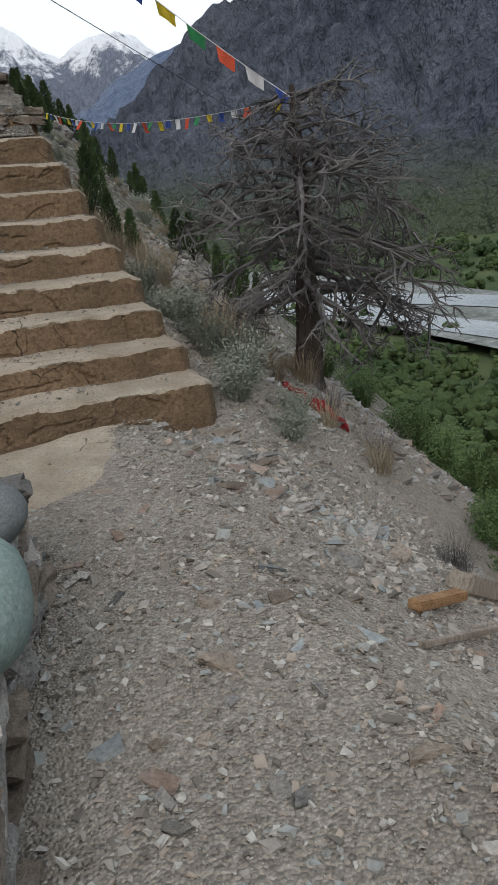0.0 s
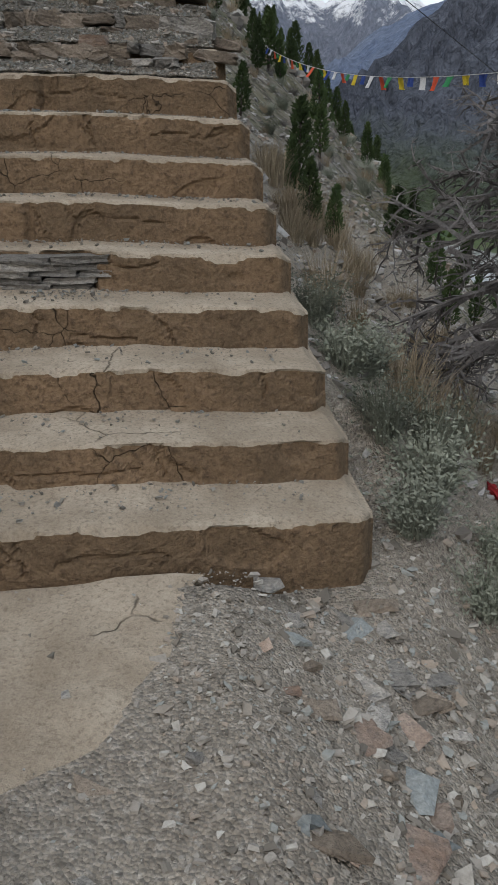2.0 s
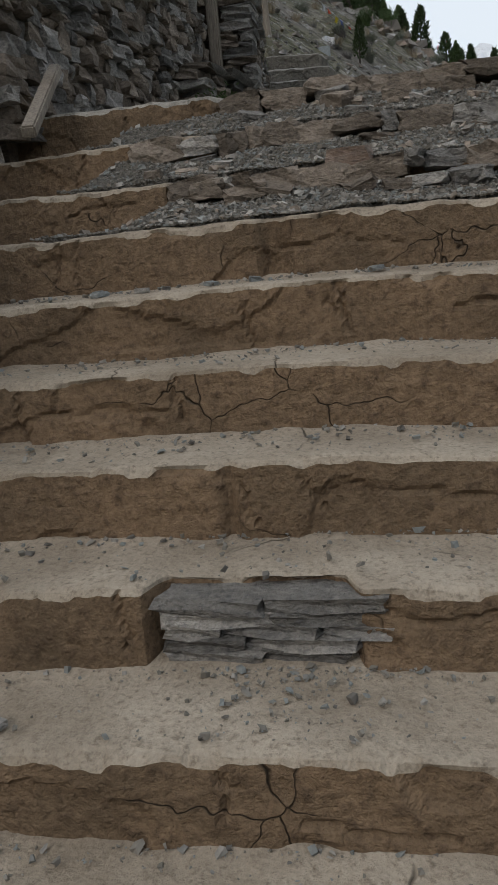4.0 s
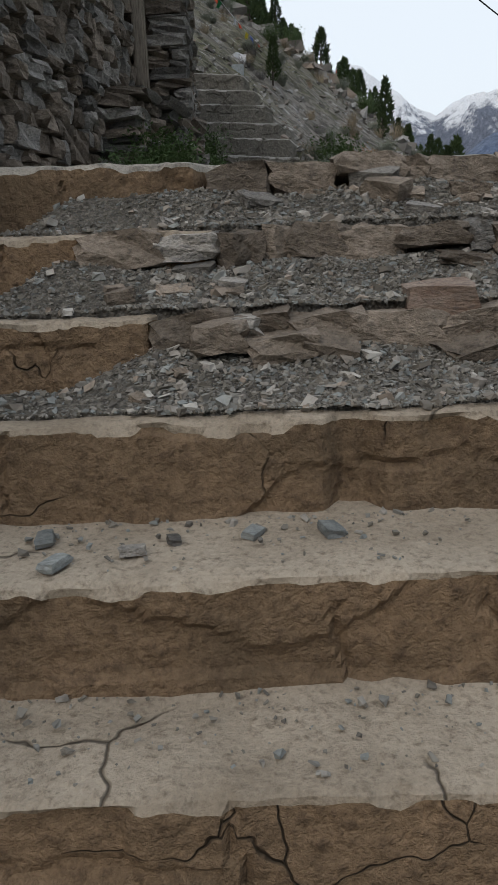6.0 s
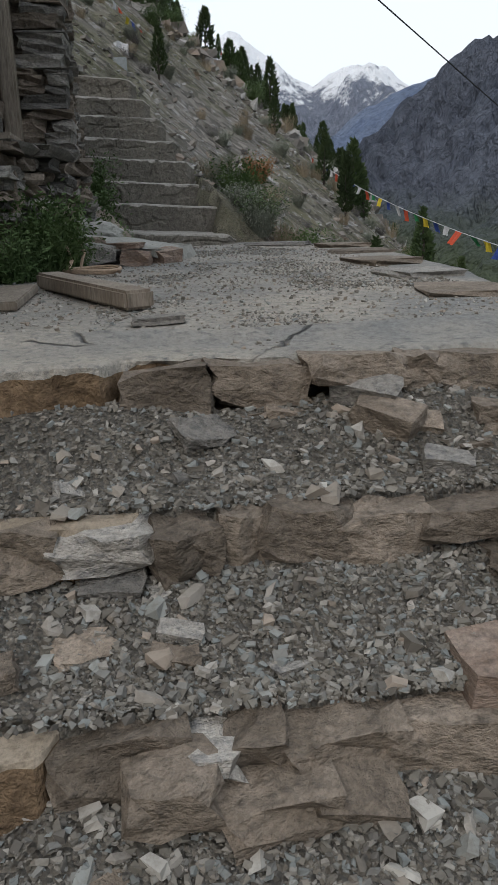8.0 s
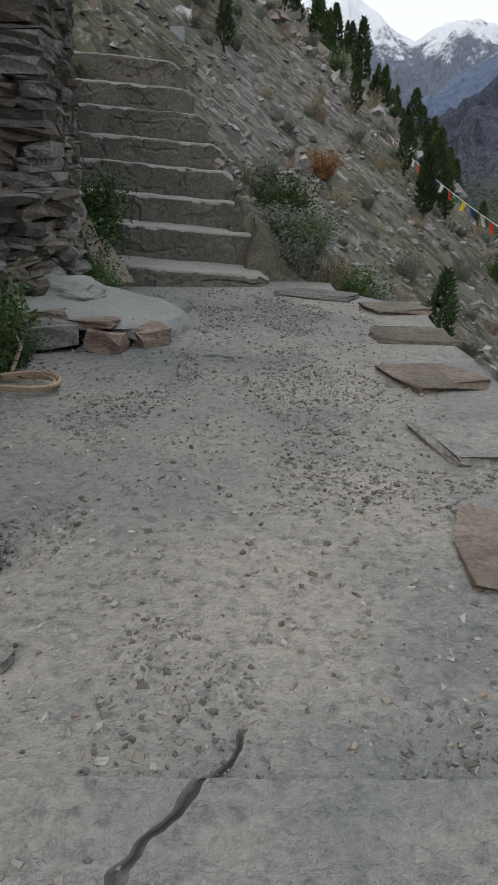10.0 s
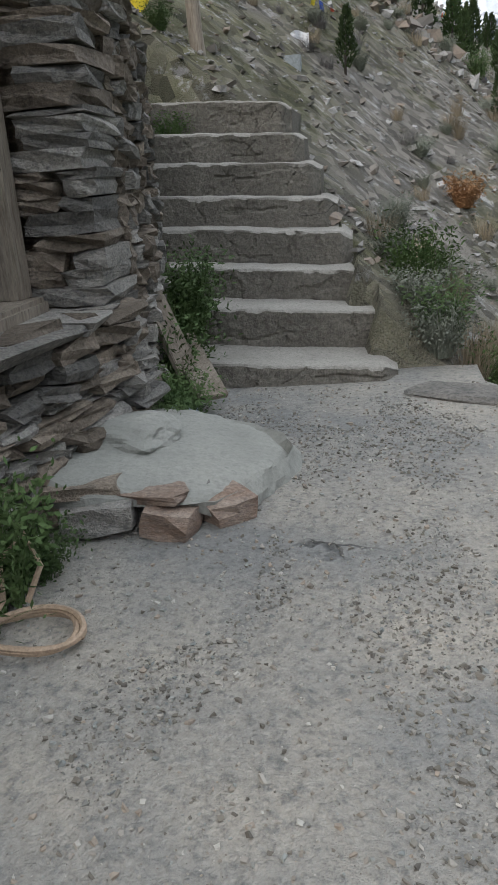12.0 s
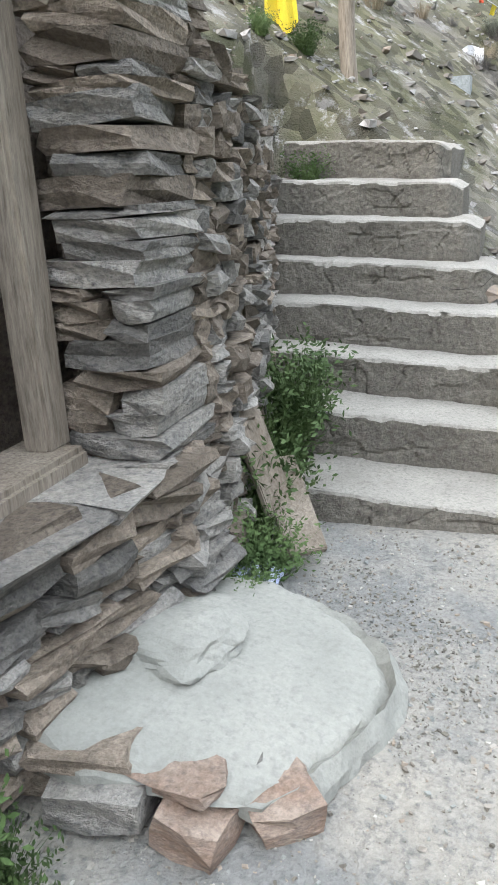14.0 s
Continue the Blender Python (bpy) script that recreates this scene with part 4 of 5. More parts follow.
timber("log", (1.05, -2.05, ground_z(1.05, -2.05)), (1.45, -1.9, ground_z(1.45, -1.9) + 0.02), 0.11, 0.08, WOOD, "grey rotten piece of log at the path's edge", "wood")
timber("branch", (0.6, -2.45, ground_z(0.6, -2.45) + 0.01), (1.1, -2.3, ground_z(1.1, -2.3) + 0.02), 0.02, 0.02, WOOD, "thin grey fallen branch on the gravel", "stick")
timber("stick", (-0.385, 2.77, 1.72), (-0.385, 2.79, 1.83), 0.012, 0.010, WOOD, "small pale stick standing in the rubble", "stick")
tagged(put_stone(S_SLATE[4], (-0.52, 4.10, 2.29), (0.15, 0.06, 0.022), (0, 0, 12), None, "flat_stone"), "thin dark slate piece on the landing", "stone")

bm = bmesh.new()
pts = []
for i in range(70):
    a = i / 70 * math.tau * 2.6
    pts.append((-0.78 + (0.12 + 0.012 * math.sin(a * 0.7)) * math.cos(a), 5.52 + (0.085 + 0.01 * math.sin(a)) * math.sin(a), 2.335 + 0.006 * i / 20 + 0.004 * math.sin(a * 2)))
pts += [(-0.87, 5.58, 2.39), (-0.90, 5.65, 2.46), (-0.86, 5.72, 2.50), (-0.82, 5.70, 2.42), (-0.84, 5.64, 2.35)]
tube(bm, pts, [0.0085] * len(pts), 6)
tagged(part("hose", bm, HOSE), "coiled tan rubber hose lying on the landing", "hose")

bm = bmesh.new()
bmesh.ops.create_grid(bm, x_segments=14, y_segments=12, size=1)
for v in bm.verts:
    q = v.co.copy()
    v.co = Vector((-0.80 + q.x * 0.09, 7.02 + q.y * 0.13, 2.36 + 0.05 * (1 - 0.5 * q.length) + 0.045 * noise.noise(q * 3.1) + 0.02 * noise.noise(q * 7)))
tagged(part("plastic_sheet", bm, PLASTIC), "crumpled pale blue plastic litter among weeds", "litter")


def red_bundle():
    bm = bmesh.new()
    n, m = 40, 12
    rows = []
    for i in range(n + 1):
        t = i / n
        c = Vector((2.05 + 0.36 * t, 1.36 - 0.36 * t, 0))
        c.z = ground_z(c.x, c.y) + 0.03
        rad = 0.02 + 0.03 * math.sin(math.pi * min(1, t * 1.05)) + 0.03 * t
        rows.append([bm.verts.new(c + Vector((0.25 * rad * math.cos(a), rad * math.cos(a), rad * math.sin(a))) * (1 + 0.9 * noise.noise(Vector((t * 11, math.cos(a) * 1.5, math.sin(a) * 1.5))))) for a in [k * math.tau / m for k in range(m)]])
    for r1, r2 in zip(rows, rows[1:]):
        for k in range(m):
            bm.faces.new((r1[k], r1[(k + 1) % m], r2[(k + 1) % m], r2[k]))
    tagged(part("red_cloth", bm, RED_CLOTH), "crumpled dark red cloth caught on the dry scrub", "cloth")


red_bundle()


# ---------------------------------------------------------------- dead tree
def dead_tree(base):
    r = random.Random(14)
    tree = empty("dead_tree", base, "bare dead conifer with dark trunk and drooping grey twigs", "tree")
    h = 2.85
    bm = bmesh.new()
    pts = [Vector((0.12 * t + 0.05 * math.sin(3 * t), 0.10 * t, h * t - 0.15)) for t in [i / 14 for i in range(15)]]
    rad = [0.15 * (1 - 0.86 * t) ** 0.9 + (0.06 if t == 0 else 0) for t in [i / 14 for i in range(15)]]
    tube(bm, pts, rad, 12)
    for v in bm.verts:
        v.co += Vector((nz(v.co.z * 0.8, v.co.x * 9, 2), nz(v.co.z * 0.8, v.co.y * 9, 2, 4), 0)) * 0.022
    part("trunk", bm, BARK, tree, "dark fissured trunk")
    groups = [bmesh.new() for _ in range(5)]

    def grow(bm, p, d, length, rad, level):
        n = 5 if level < 2 else 3
        pts, q = [p.copy()], d.normalized()
        for i in range(n):
            bend = Vector((r.gauss(0, 0.22), r.gauss(0, 0.22), r.gauss(0, 0.16) - (0.20 if level == 0 else 0.14) * (1 if i > 0 else 0.3)))
            q = (q + bend * (0.8 if level else 0.75)).normalized()
            if level < 2 and i >= n - 2:
                q = (q + Vector((0, 0, 0.28))).normalized() if r.random() < 0.45 else q
            pts.append(pts[-1] + q * length / n)
        tube(bm, pts, [rad * (1 - 0.8 * i / n) for i in range(n + 1)], 5 if level == 0 else 3)
        if level < 3:
            kids = (9, 6, 3)[level]
            for _ in range(kids):
                t = r.uniform(0.2, 1.0)
                i = min(n - 1, int(t * n))
                p2 = pts[i].lerp(pts[i + 1], t * n - i)
                along = (pts[i + 1] - pts[i]).normalized()
                side = Vector((r.gauss(0, 1), r.gauss(0, 1), r.gauss(-0.15, 0.6))).normalized()
                grow(bm, p2, along * 0.6 + side * 0.9, length * r.uniform(0.28, 0.5), rad * 0.5, level + 1)

    count = 54
    for i in range(count):
        t = 0.34 + 0.65 * (i / count)
        az = i * 2.4 + r.gauss(0, 0.4)
        reach = (1.35 if t < 0.75 else 1.35 * (1.08 - t) / 0.33) * r.uniform(0.55, 1.0) + 0.15
        k = min(13, int(t * 14))
        p = pts[k].lerp(pts[k + 1], t * 14 - k)
        up = r.uniform(0.0, 0.45) if t > 0.5 else r.uniform(-0.35, 0.2)
        grow(groups[i % 5], p, Vector((math.cos(az), math.sin(az), up)), reach, 0.046 * (1.2 - t * 0.7), 0)
    for g in groups:
        part("branch", g, TWIG, tree, "tangled pale grey dead branch")


DT = (2.78, 2.30, ground_z(2.78, 2.30) - 0.05)
dead_tree(DT)
TREE_TOP = (2.90, 2.40, 1.80)


# ---------------------------------------------------------------- growing things
def blade_mesh(name, count, height, spread, mat, seed, droop=0.4, width=0.006, leafy=0):
    """A tuft of thin tapering blades; leafy adds small side leaves."""
    r = random.Random(seed)
    verts, faces = [], []
    for _ in range(count):
        a = r.uniform(0, math.tau)
        rr = spread * 0.35 * math.sqrt(r.random())
        p = Vector((rr * math.cos(a), rr * math.sin(a), -0.02))
        out = Vector((math.cos(a), math.sin(a), 0)) * r.uniform(0.1, 1.0) + Vector((r.gauss(0, 0.25), r.gauss(0, 0.25), 0))
        h = height * r.uniform(0.45, 1.05)
        side = Vector((-out.y, out.x, 0)).normalized() * width * r.uniform(0.6, 1.2)
        n = 3
        last = None
        for i in range(n + 1):
            t = i / n
            c = p + out * spread * 0.65 * t * (0.6 + 0.4 * t) + Vector((0, 0, h * (t - droop * 0.5 * t * t)))
            w = side * (1 - 0.85 * t)
            b = len(verts)
            verts += [tuple(c - w), tuple(c + w)]
            if last is not None:
                faces.append((last, last + 1, b + 1, b))
            last = b
            if leafy and i:
                for _k in range(leafy):
                    d = Vector((r.gauss(0, 1), r.gauss(0, 1), r.gauss(0.3, 0.6))).normalized()
                    u = d.orthogonal().normalized() * width * 1.3
                    L = width * r.uniform(5, 8)
                    c2 = c + Vector((r.gauss(0, 0.012), r.gauss(0, 0.012), r.gauss(0, height * 0.08)))
                    b2 = len(verts)
                    verts += [tuple(c2), tuple(c2 + d * L * 0.5 + u), tuple(c2 + d * L), tuple(c2 + d * L * 0.5 - u)]
                    faces.append((b2, b2 + 1, b2 + 2, b2 + 3))
    me = bpy.data.meshes.new(name)
    me.from_pydata(verts, [], faces)
    me.materials.append(mat)
    return me


SAGE_ME = [blade_mesh("sage_bush", 230, 0.34, 0.26, SAGE, 1 + i, 0.3, 0.0045, 2) for i in range(3)]
DRY_ME = [blade_mesh("dry_grass_tuft", 170, 0.42, 0.30, DRY, 11 + i, 0.5, 0.003) for i in range(3)]
GREEN_ME = [blade_mesh("weed", 150, 0.45, 0.30, LEAF, 21 + i, 0.35, 0.0055, 4) for i in range(3)]
THORN_ME = [blade_mesh("dry_thorn", 200, 0.36, 0.34, TWIG, 31, 0.35, 0.003, 1)]
RUST_ME = [blade_mesh("rust_bush", 200, 0.6, 0.4, RUSTBUSH, 41, 0.3, 0.008, 3)]


def plant(meshes, name, x, y, s, label, category, group, z=None, r=random.Random(3)):
    ob = new(name, r.choice(meshes))
    ob.matrix_basis = Matrix.LocRotScale((x, y, ground_z(x, y) if z is None else z), Euler((r.gauss(0, 0.06), r.gauss(0, 0.06), r.uniform(0, 6.3))), (s, s, s * r.uniform(0.85, 1.15)))
    return tagged(ob, label, category, group)


rp = random.Random(9)
for x, y, s in ((1.28, 0.45, 0.85), (1.45, 0.75, 1.1), (1.30, 1.0, 1.0), (1.62, 1.15, 1.1), (1.22, 1.5, 1.0), (1.55, 0.25, 0.8), (1.15, 1.9, 0.9), (1.4, 1.7, 1.1), (1.75, 0.55, 0.7)):
    plant(SAGE_ME, "sage_bush", x, y, s, "grey-green sage bush on the slope beside the steps", "bush", "sage bushes")
for i in range(46):
    y = rp.uniform(1.2, 6.5)
    x = rp.uniform(1.15, 2.6) + 0.05 * y
    plant(DRY_ME, "dry_grass", x, y, rp.uniform(0.7, 1.25), "tuft of dry tan grass on the slope", "grass", "dry grass tufts")
for x, y, s in ((2.35, 0.45, 1.0), (2.55, 0.75, 0.9), (2.15, 0.85, 0.8), (2.2, -0.6, 0.8), (2.0, -1.3, 0.7), (1.7, -1.9, 0.7), (2.4, 1.3, 0.9)):
    plant(THORN_ME + DRY_ME[:1], "thorn_bush", x, y, s, "leafless grey-brown thorn bush on the slope", "bush", "thorn bushes")
for x, y, s in ((2.75, -0.9, 1.5), (3.0, -0.4, 1.7), (2.6, -1.3, 1.2), (3.2, 0.2, 1.6), (3.1, -1.2, 1.6), (3.6, 0.5, 1.8), (4.5, 1.2, 2.6), (5.2, 2.6, 3.0), (5.8, 4.2, 3.0), (4.6, 3.2, 2.4), (6.8, 6.5, 3.2), (7.5, 4.8, 3.2), (6.2, 2.0, 3.0), (8.5, 7.5, 3.4), (5.4, 5.6, 2.6), (9.5, 9.5, 3.6), (7.2, 8.8, 3.0), (8.8, 5.5, 3.4), (4.0, 4.2, 1.8), (10.5, 7.5, 3.8), (11.5, 11, 4.0)):
    plant(GREEN_ME, "green_bush", x, y, s * (0.55 if x > 2.9 else 0.7), "dark green leafy bush below the path", "bush", "bushes below the path")
for x, y, s in ((-1.0, 5.52, 0.85), (-0.95, 5.68, 0.8), (-1.08, 5.35, 0.7), (-1.12, 5.75, 0.9), (-0.9, 5.82, 0.5)):
    plant(GREEN_ME, "weed", x, y, s, "bushy green weed at the foot of the house wall", "weed", "weeds by the house", 2.31)
for x, y, s, z in ((-0.88, 7.25, 0.7, 2.33), (-0.80, 7.15, 0.6, 2.33), (-0.92, 7.5, 0.9, 2.4), (-0.95, 7.75, 1.1, 2.45), (-0.90, 7.95, 0.9, 2.62), (-0.78, 6.95, 0.45, 2.32), (-1.02, 7.6, 1.0, 2.4), (-1.35, 9.8, 0.6, 3.58)):
    plant(GREEN_ME, "weed", x, y, s, "tall green weed between the wall and the steps", "weed", "weeds by the steps", z)
for x, y, s in ((0.42, 8.2, 0.8), (0.32, 8.6, 0.9), (0.6, 8.3, 0.8), (0.2, 9.0, 0.8), (0.55, 8.9, 0.9), (0.75, 8.6, 0.7), (0.38, 8.0, 0.8), (0.55, 8.05, 0.9), (0.75, 8.15, 0.9), (0.28, 8.35, 0.8), (0.48, 8.5, 1.0), (0.9, 8.3, 0.9), (0.1, 9.3, 0.8), (0.36, 9.3, 0.8)):
    plant(DRY_ME + GREEN_ME + SAGE_ME, "grass_tuft", x, y, s, "pale green and straw grass beside the upper steps", "grass", "grass by the upper steps")
for x, y, s in ((-1.75, 10.2, 0.4), (-1.55, 10.6, 0.5), (-2.5, 9.6, 0.5), (-1.9, 9.2, 0.35), (-1.75, 8.6, 0.4)):
    plant(GREEN_ME, "grass_tuft", x, y, s, "green grass on the bank above the wall", "grass", "grass above the wall", max(3.85, ground_z(x, y)))
plant(RUST_ME, "rust_bush", 0.95, 11.8, 0.6, "rust-brown dry bush on the hillside", "bush", "")
for i in range(185):
    y, u = rp.uniform(9.5, 19), rp.uniform(-1, 1)
    x = u * (0.35 * y) + 0.8
    if not (-2.6 < x < 0.2 and y < 12.6):
        plant(rp.choice((DRY_ME, SAGE_ME, SAGE_ME, THORN_ME)), "scrub", x, y, rp.uniform(0.3, 0.75), "low scrubby bush on the stony hillside", "bush", "hillside scrub")
for i in range(105):
    y = 11 + 32 * rp.random() ** 1.3
    x = rp.uniform(-0.35 * y, 0.40 * y)
    if not (-2.4 < x < 0.3 and y < 12.5):
        plant(rp.choice((DRY_ME, SAGE_ME, GREEN_ME, SAGE_ME)), "scrub", x, y, rp.uniform(0.5, 0.9) * (0.7 + y / 30), "low scrubby bush on the stony hillside", "bush", "hillside scrub")


def conifer_meshes(seed, slim):
    """Trunk and crown of a small juniper, 1 m high."""
    r = random.Random(seed)
    bm = bmesh.new()
    tube(bm, [(0, 0, -0.06), (0.01, 0, 0.2), (0, 0.01, 0.5), (0, 0, 0.85)], [0.028, 0.024, 0.016, 0.005], 6)
    tm = bpy.data.meshes.new("trunk")
    bm.to_mesh(tm)
    bm.free()
    tm.materials.append(BARK)
    verts, faces = [], []
    for _ in range(620):
        t = r.random() ** 0.85
        z = 0.14 + 0.86 * t
        w = slim * (0.35 + 0.65 * min(1, t / 0.22)) * (1 - t) ** 0.72 * (1 + 0.35 * noise.noise(Vector((t * 5, seed, 0))))
        a = r.uniform(0, math.tau)
        w *= 1 + 0.3 * noise.noise(Vector((math.cos(a) * 1.5, math.sin(a) * 1.5, t * 6 + seed)))
        rr = w * math.sqrt(r.uniform(0.25, 1.0))
        c = Vector((rr * math.cos(a), rr * math.sin(a), z))
        d = Vector((math.cos(a) * 0.7 + r.gauss(0, 0.35), math.sin(a) * 0.7 + r.gauss(0, 0.35), 0.75 + r.gauss(0, 0.25))).normalized()
        L = r.uniform(0.035, 0.085)
        u = d.orthogonal().normalized()
        v = d.cross(u)
        b = len(verts)
        k = L * 0.30
        verts += [tuple(c + u * k), tuple(c + (v * 0.87 - u * 0.5) * k), tuple(c + (-v * 0.87 - u * 0.5) * k), tuple(c + d * L)]
        faces += [(b, b + 1, b + 3), (b + 1, b + 2, b + 3), (b + 2, b, b + 3)]
    cm = bpy.data.meshes.new("crown")
    cm.from_pydata(verts, [], faces)
    cm.materials.append(NEEDLE)
    return tm, cm


CONIFERS = [conifer_meshes(3, 0.17), conifer_meshes(4, 0.22), conifer_meshes(5, 0.26), conifer_meshes(6, 0.20)]


def conifer(x, y, h, kind=None, label="small dark green juniper on the hillside"):
    tm, cm = CONIFERS[rp.randrange(4) if kind is None else kind]
    e = empty("conifer", (x, y, ground_z(x, y) - 0.03), label, "tree", "hillside junipers")
    e.scale = (h * rp.uniform(0.85, 1.15), h * rp.uniform(0.85, 1.15), h)
    e.rotation_euler = (rp.gauss(0, 0.03), rp.gauss(0, 0.03), rp.uniform(0, 6.3))
    for nm, me in (("trunk", tm), ("crown", cm)):
        new(nm, me).parent = e


def ray_place(ex, ey, az, d):
    return ex + d * math.sin(radians(az)), ey + d * math.cos(radians(az))


for az, d, h in ((9.0, 17, 1.5), (8.3, 16, 1.3), (7.2, 12, 1.0), (11.2, 9.5, 1.35), (10.6, 8.6, 0.8), (12.0, 7.6, 0.95), (13.6, 8.2, 0.8), (12.6, 14, 1.2), (15.9, 19, 1.5), (18.0, 12, 1.1), (19.2, 15, 1.4), (22.0, 9.0, 0.95), (21.0, 11, 1.0), (17.2, 24, 2.2), (14.2, 20, 1.3), (20.2, 22, 1.8), (24, 13, 1.2), (23, 17, 1.6)):
    conifer(*ray_place(0.1, -2.8, az, d), h * 0.72)
for x, y, h, k in ((-1.75, 15.0, 1.75, 2), (-2.75, 14.6, 1.3, 1), (-3.2, 15.2, 2.1, 0), (-3.35, 14.3, 1.9, 0), (-0.15, 13.2, 0.8, 1), (-1.0, 17.5, 1.3, 3), (0.1, 18.5, 1.0, 2), (1.2, 21, 1.6, 2), (1.9, 22, 1.6, 2), (0.4, 22.5, 1.4, 1), (2.0, 16.5, 0.8, 3), (2.6, 15.2, 1.0, 3), (3.1, 14.4, 1.1, 0), (3.6, 13.0, 1.2, 3)):
    conifer(x, y, h * 0.85, k)
placed = 0
while placed < 210:
    y = 20 + 62 * rp.random() ** 1.1
    x = rp.uniform(-0.40 * y, 0.34 * y)
    if nz(x, y, 0.12, 7) > -0.25:
        conifer(x, y, rp.uniform(0.8, 2.0))
        placed += 1

# far woods and bushes on the valley floor
def clumps(name, count, place, lo, hi, mat, label, seed):
    r = random.Random(seed)
    bm = bmesh.new()
    bmesh.ops.create_icosphere(bm, subdivisions=1, radius=1)
    bv = [v.co.copy() for v in bm.verts]
    bf = [[v.index for v in f.verts] for f in bm.faces]
    bm.free()
    verts, faces = [], []
    for _ in range(count):
        x, y = place(r)
        z = ground_z(x, y)
        s = r.uniform(lo, hi)
        for _k in range(4):
            c = Vector((x + r.gauss(0, s * 0.5), y + r.gauss(0, s * 0.5), z + s * r.uniform(0.3, 1.0)))
            q = s * r.uniform(0.35, 0.6)
            b = len(verts)
            verts += [tuple(c + v * q * r.uniform(0.6, 1.25)) for v in bv]
            faces += [tuple(b + i for i in f) for f in bf]
    tagged(from_lists(name, verts, faces, mat), label, "trees", kind="stuff")


clumps("valley_woods", 2600, lambda r: (lambda y: (94 - 0.1 * y + r.gauss(0, 17), y))(r.uniform(0, 330)), 0.8, 3.0, WOODS, "green willow thickets along the river", 61)
clumps("slope_bushes", 900, lambda r: (lambda y: (r.uniform(24, 60) + 0.2 * y, y))(r.uniform(-5, 90)), 0.5, 1.5, WOODS, "green bushes on the lower slope", 62)
clumps("far_woods", 700, lambda r: (lambda y: (250 - 0.15 * y + r.gauss(0, 26), y))(r.uniform(0, 700)), 1.5, 4.5, WOODS, "dark trees at the foot of the far mountain", 63)


# ---------------------------------------------------------------- poles, flags, cables
def sag_points(a, b, sag, n):
    a, b = Vector(a), Vector(b)
    return [a.lerp(b, i / n) - Vector((0, 0, sag * 4 * (i / n) * (1 - i / n))) for i in range(n + 1)]


def flag_string(a, b, sag, count, w, h, seed, label, skip=0.0):
    r = random.Random(seed)
    line = empty("prayer_flags", a, label, "flags", "strings of flags")
    inv = Matrix.Translation(-Vector(a))
    pts = sag_points(a, b, sag, count * 2)
    bm = bmesh.new()
    tube(bm, pts, [0.004] * len(pts), 4)
    part("cord", bm, CLOTH[1], line).matrix_parent_inverse = inv
    for i in range(count):
        if r.random() < skip:
            continue
        p, q = pts[2 * i], pts[2 * i + 1]
        d = (q - p).normalized()
        bm = bmesh.new()
        nx, ny = 4, 4
        sw = r.gauss(0, 0.5)
        hh = h * r.uniform(0.6, 1.1)
        gather = r.uniform(0.35, 1.0)
        grid = []
        for jy in range(ny + 1):
            row = []
            for jx in range(nx + 1):
                u, v = jx / nx, jy / ny
                g = 1 - (1 - gather) * v
                c = p + d * w * (0.5 + (u - 0.5) * g)
                side = Vector((-d.y, d.x, 0))
                row.append(bm.verts.new(c + Vector((0, 0, -hh * v)) + side * (sw * hh * v * 0.6 + 0.02 * math.sin(u * 7 + i) * v) + d * (sw * 0.2 * hh * v)))
            grid.append(row)
        for jy in range(ny):
            for jx in range(nx):
                bm.faces.new((grid[jy][jx], grid[jy][jx + 1], grid[jy + 1][jx + 1], grid[jy + 1][jx]))
        part("flag", bm, CLOTH[i % 5], line).matrix_parent_inverse = inv
    return line


FLAG_END = (2.6, 22.0, 5.0)
flag_string(FLAG_END, TREE_TOP, 0.75, 60, 0.16, 0.12, 5, "sagging string of small coloured prayer flags tied to the dead tree", 0.1)
flag_string(TREE_TOP, (-1.6, 3.6, 6.2), 0.25, 20, 0.19, 0.12, 6, "string of gathered coloured prayer flags rising from the dead tree", 0.05)
flag_string((-1.35, 11.0, 5.6), (2.2, 24.0, 6.9), 0.9, 60, 0.15, 0.11, 7, "long string of faded prayer flags across the hillside", 0.35)
flag_string((-2.2, 10.9, 5.1), (-0.3, 15.5, 5.2), 0.5, 22, 0.16, 0.16, 8, "low string of faded prayer flags above the upper steps", 0.2)


def pole(name, a, b, r0, r1, mat, label, category):
    bm = bmesh.new()
    n = 10
    a, b = Vector(a), Vector(b)
    pts = [a.lerp(b, i / n) + Vector((nz(i, 1, 0.4) * 0.02, nz(i, 2, 0.4) * 0.02, 0)) * (1 if r0 > 0.02 else 0) for i in range(n + 1)]
    tube(bm, pts, [r0 + (r1 - r0) * i / n for i in range(n + 1)], 10)
    for f in bm.faces:
        f.smooth = True
    return tagged(part(name, bm, mat), label, category)


pole("wooden_post", (-1.27, 10.82, 3.7), (-1.36, 10.85, 6.2), 0.062, 0.05, WOOD, "weathered bare tree-trunk post at the top of the steps", "post")
pole("flag_pole", (-2.24, 10.8, 4.0), (-1.72, 10.85, 5.9), 0.035, 0.028, WOOD, "pale leaning wooden flag pole", "pole")
pole("metal_pole", (-2.36, 10.7, 4.0), (-2.36, 10.72, 6.3), 0.02, 0.02, STEEL, "thin galvanised steel pole", "pole")
bm = bmesh.new()
rows = []
for j in range(15):
    v = j / 14
    rows.append([bm.verts.new((-1.90 + 0.20 * (u / 8 - 0.5) * (0.7 + 0.5 * v) + 0.06 + 0.06 * v, 10.80 + 0.03 * math.sin(u * 1.4 + v * 4), 5.75 - 1.08 * v + 0.05 * math.sin(u * 0.9) * v)) for u in range(9)])
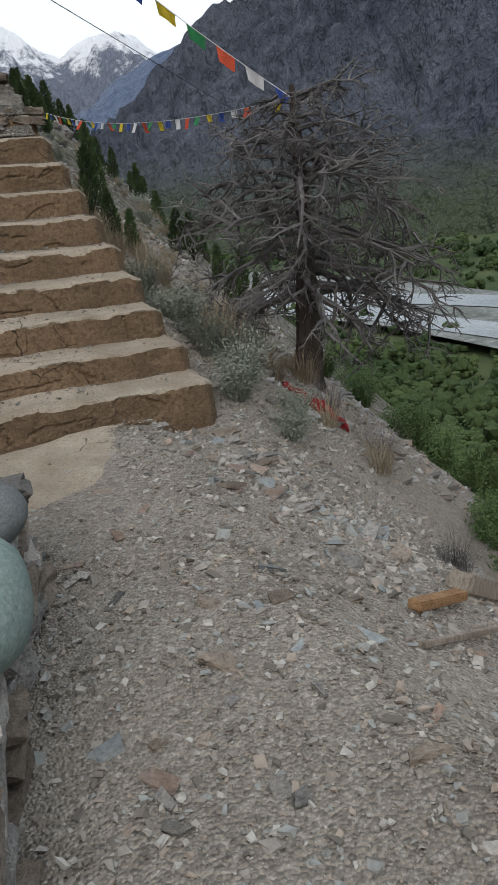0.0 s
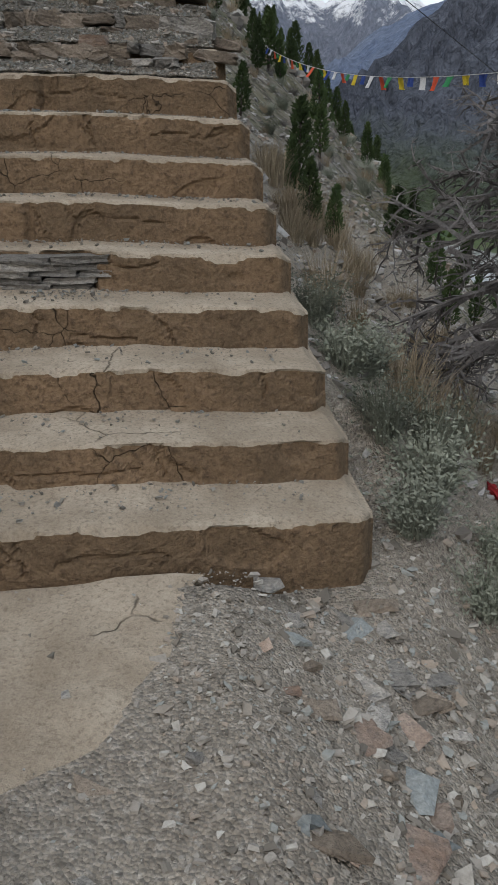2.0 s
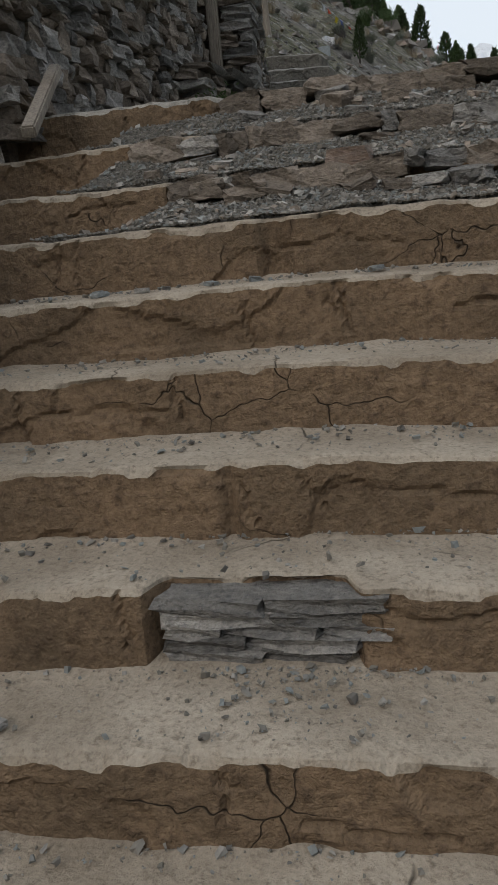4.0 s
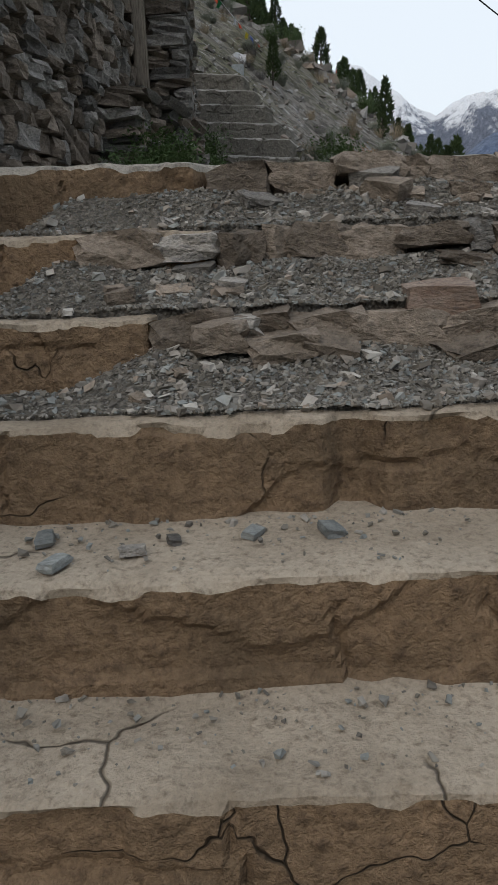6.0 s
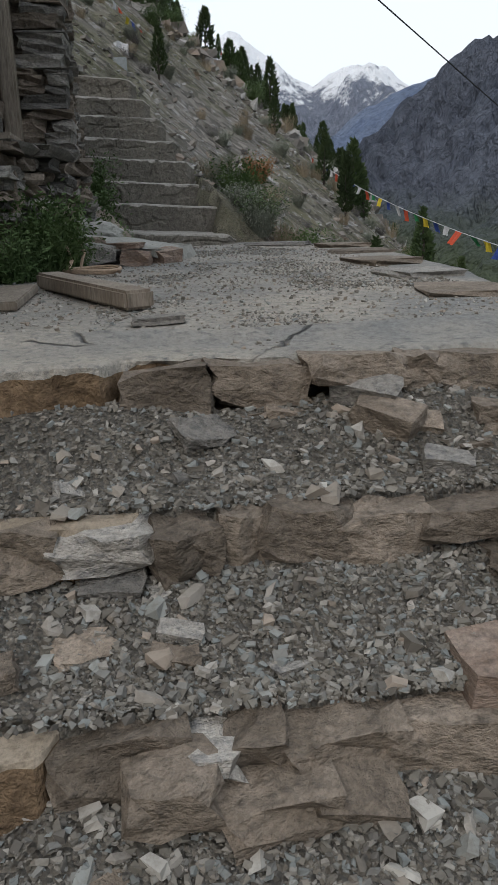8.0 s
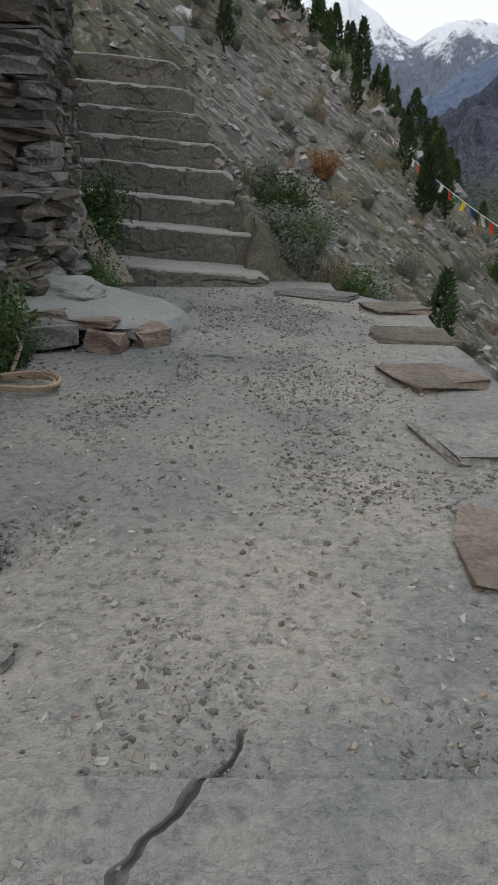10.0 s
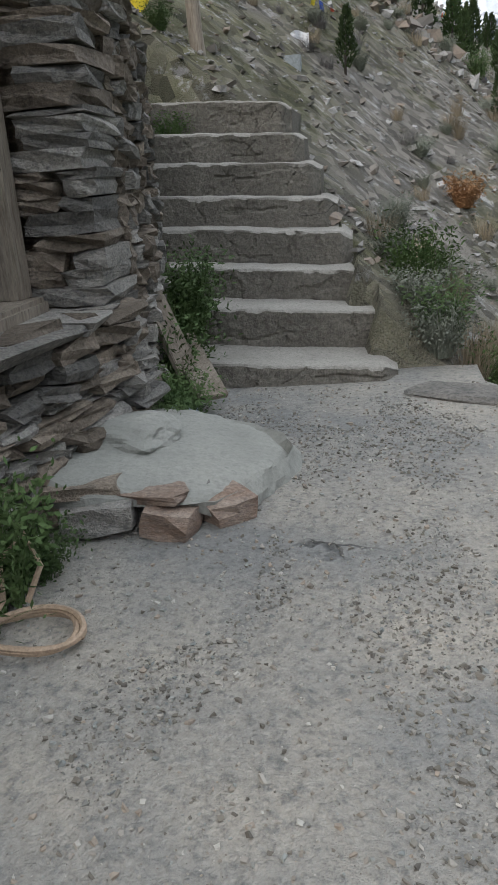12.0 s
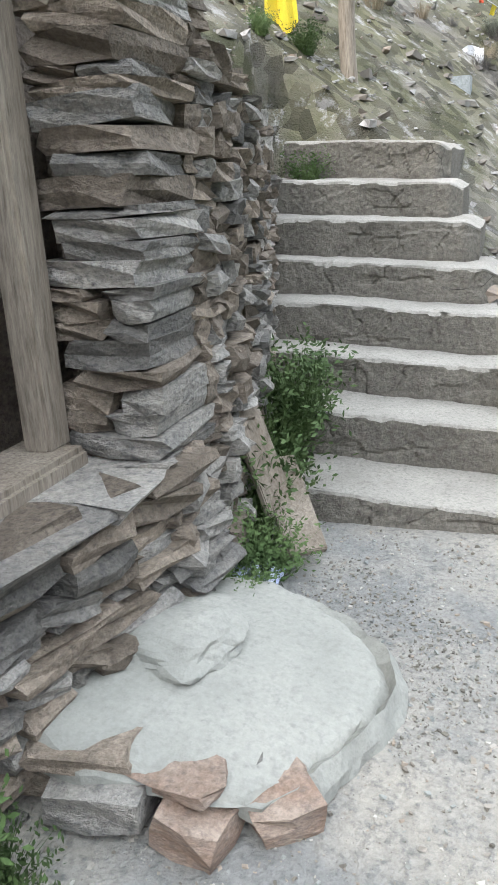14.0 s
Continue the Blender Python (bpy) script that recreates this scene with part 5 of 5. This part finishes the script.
for r1, r2 in zip(rows, rows[1:]):
    for k in range(8):
        bm.faces.new((r1[k], r1[k + 1], r2[k + 1], r2[k]))
tagged(part("yellow_flag", bm, CLOTH[4]), "long yellow cloth flag hanging from a leaning pole", "flag")
bm = bmesh.new()
rows = []
for j in range(11):
    v = j / 10
    rows.append([bm.verts.new((-0.68 + 0.30 * (u / 8 - 0.5) * (1 - 0.55 * v) + 0.08 * v, 13.2 + 0.04 * math.sin(u * 1.3 + v * 5), 4.76 - 0.42 * v - 0.02 * math.sin(u))) for u in range(9)])
for r1, r2 in zip(rows, rows[1:]):
    for k in range(8):
        bm.faces.new((r1[k], r1[k + 1], r2[k + 1], r2[k]))
tagged(part("white_flag", bm, CLOTH[1]), "white gathered cloth flag knotted at the string's end", "flag")


def cable(a, b, sag, rad, label):
    bm = bmesh.new()
    pts = sag_points(a, b, sag, 40)
    tube(bm, pts, [rad] * 41, 5)
    tagged(part("overhead_cable", bm, CABLE), label, "cable")


cable((-2.0, 7.0, 6.0), (40, 50.0, -5.0), 0.0, 0.009, "thin black overhead cable crossing the sky")

blocks = empty("wall_block", (0, 0, 0), "low unplastered grey concrete block wall above the steps", "block wall", kind="structure")
bm = bmesh.new()
box(bm, (-0.195, -0.07, 0.005), (0.195, 0.07, 0.185), 0.006)
bme = bpy.data.meshes.new("block")
bm.to_mesh(bme)
bm.free()
bme.materials.append(BLOCK)
for j in range(4):
    for i in range(3):
        ob = new("block", bme)
        ob.location = (-1.62 + i * 0.4 + (0.12 if j % 2 else 0) - 0.06, 12.3, 3.72 + j * 0.19 - 0.03 * i)
        ob.parent = blocks
cairn = empty("stone_stack", (-2.0, 10.5, 3.95), "small stack of flat stones beside the flag pole", "cairn")
for i in range(8):
    s = put_stone(S_SLATE[i % 8], (-2.0 + 0.04 * math.sin(i * 2.1), 10.5 + 0.03 * math.cos(i * 3), 3.9 + i * 0.055), (0.38 - 0.015 * i, 0.3, 0.06), (0, 0, i * 31), cairn)
    s.matrix_parent_inverse = Matrix.Translation((2.0, -10.5, -3.95))
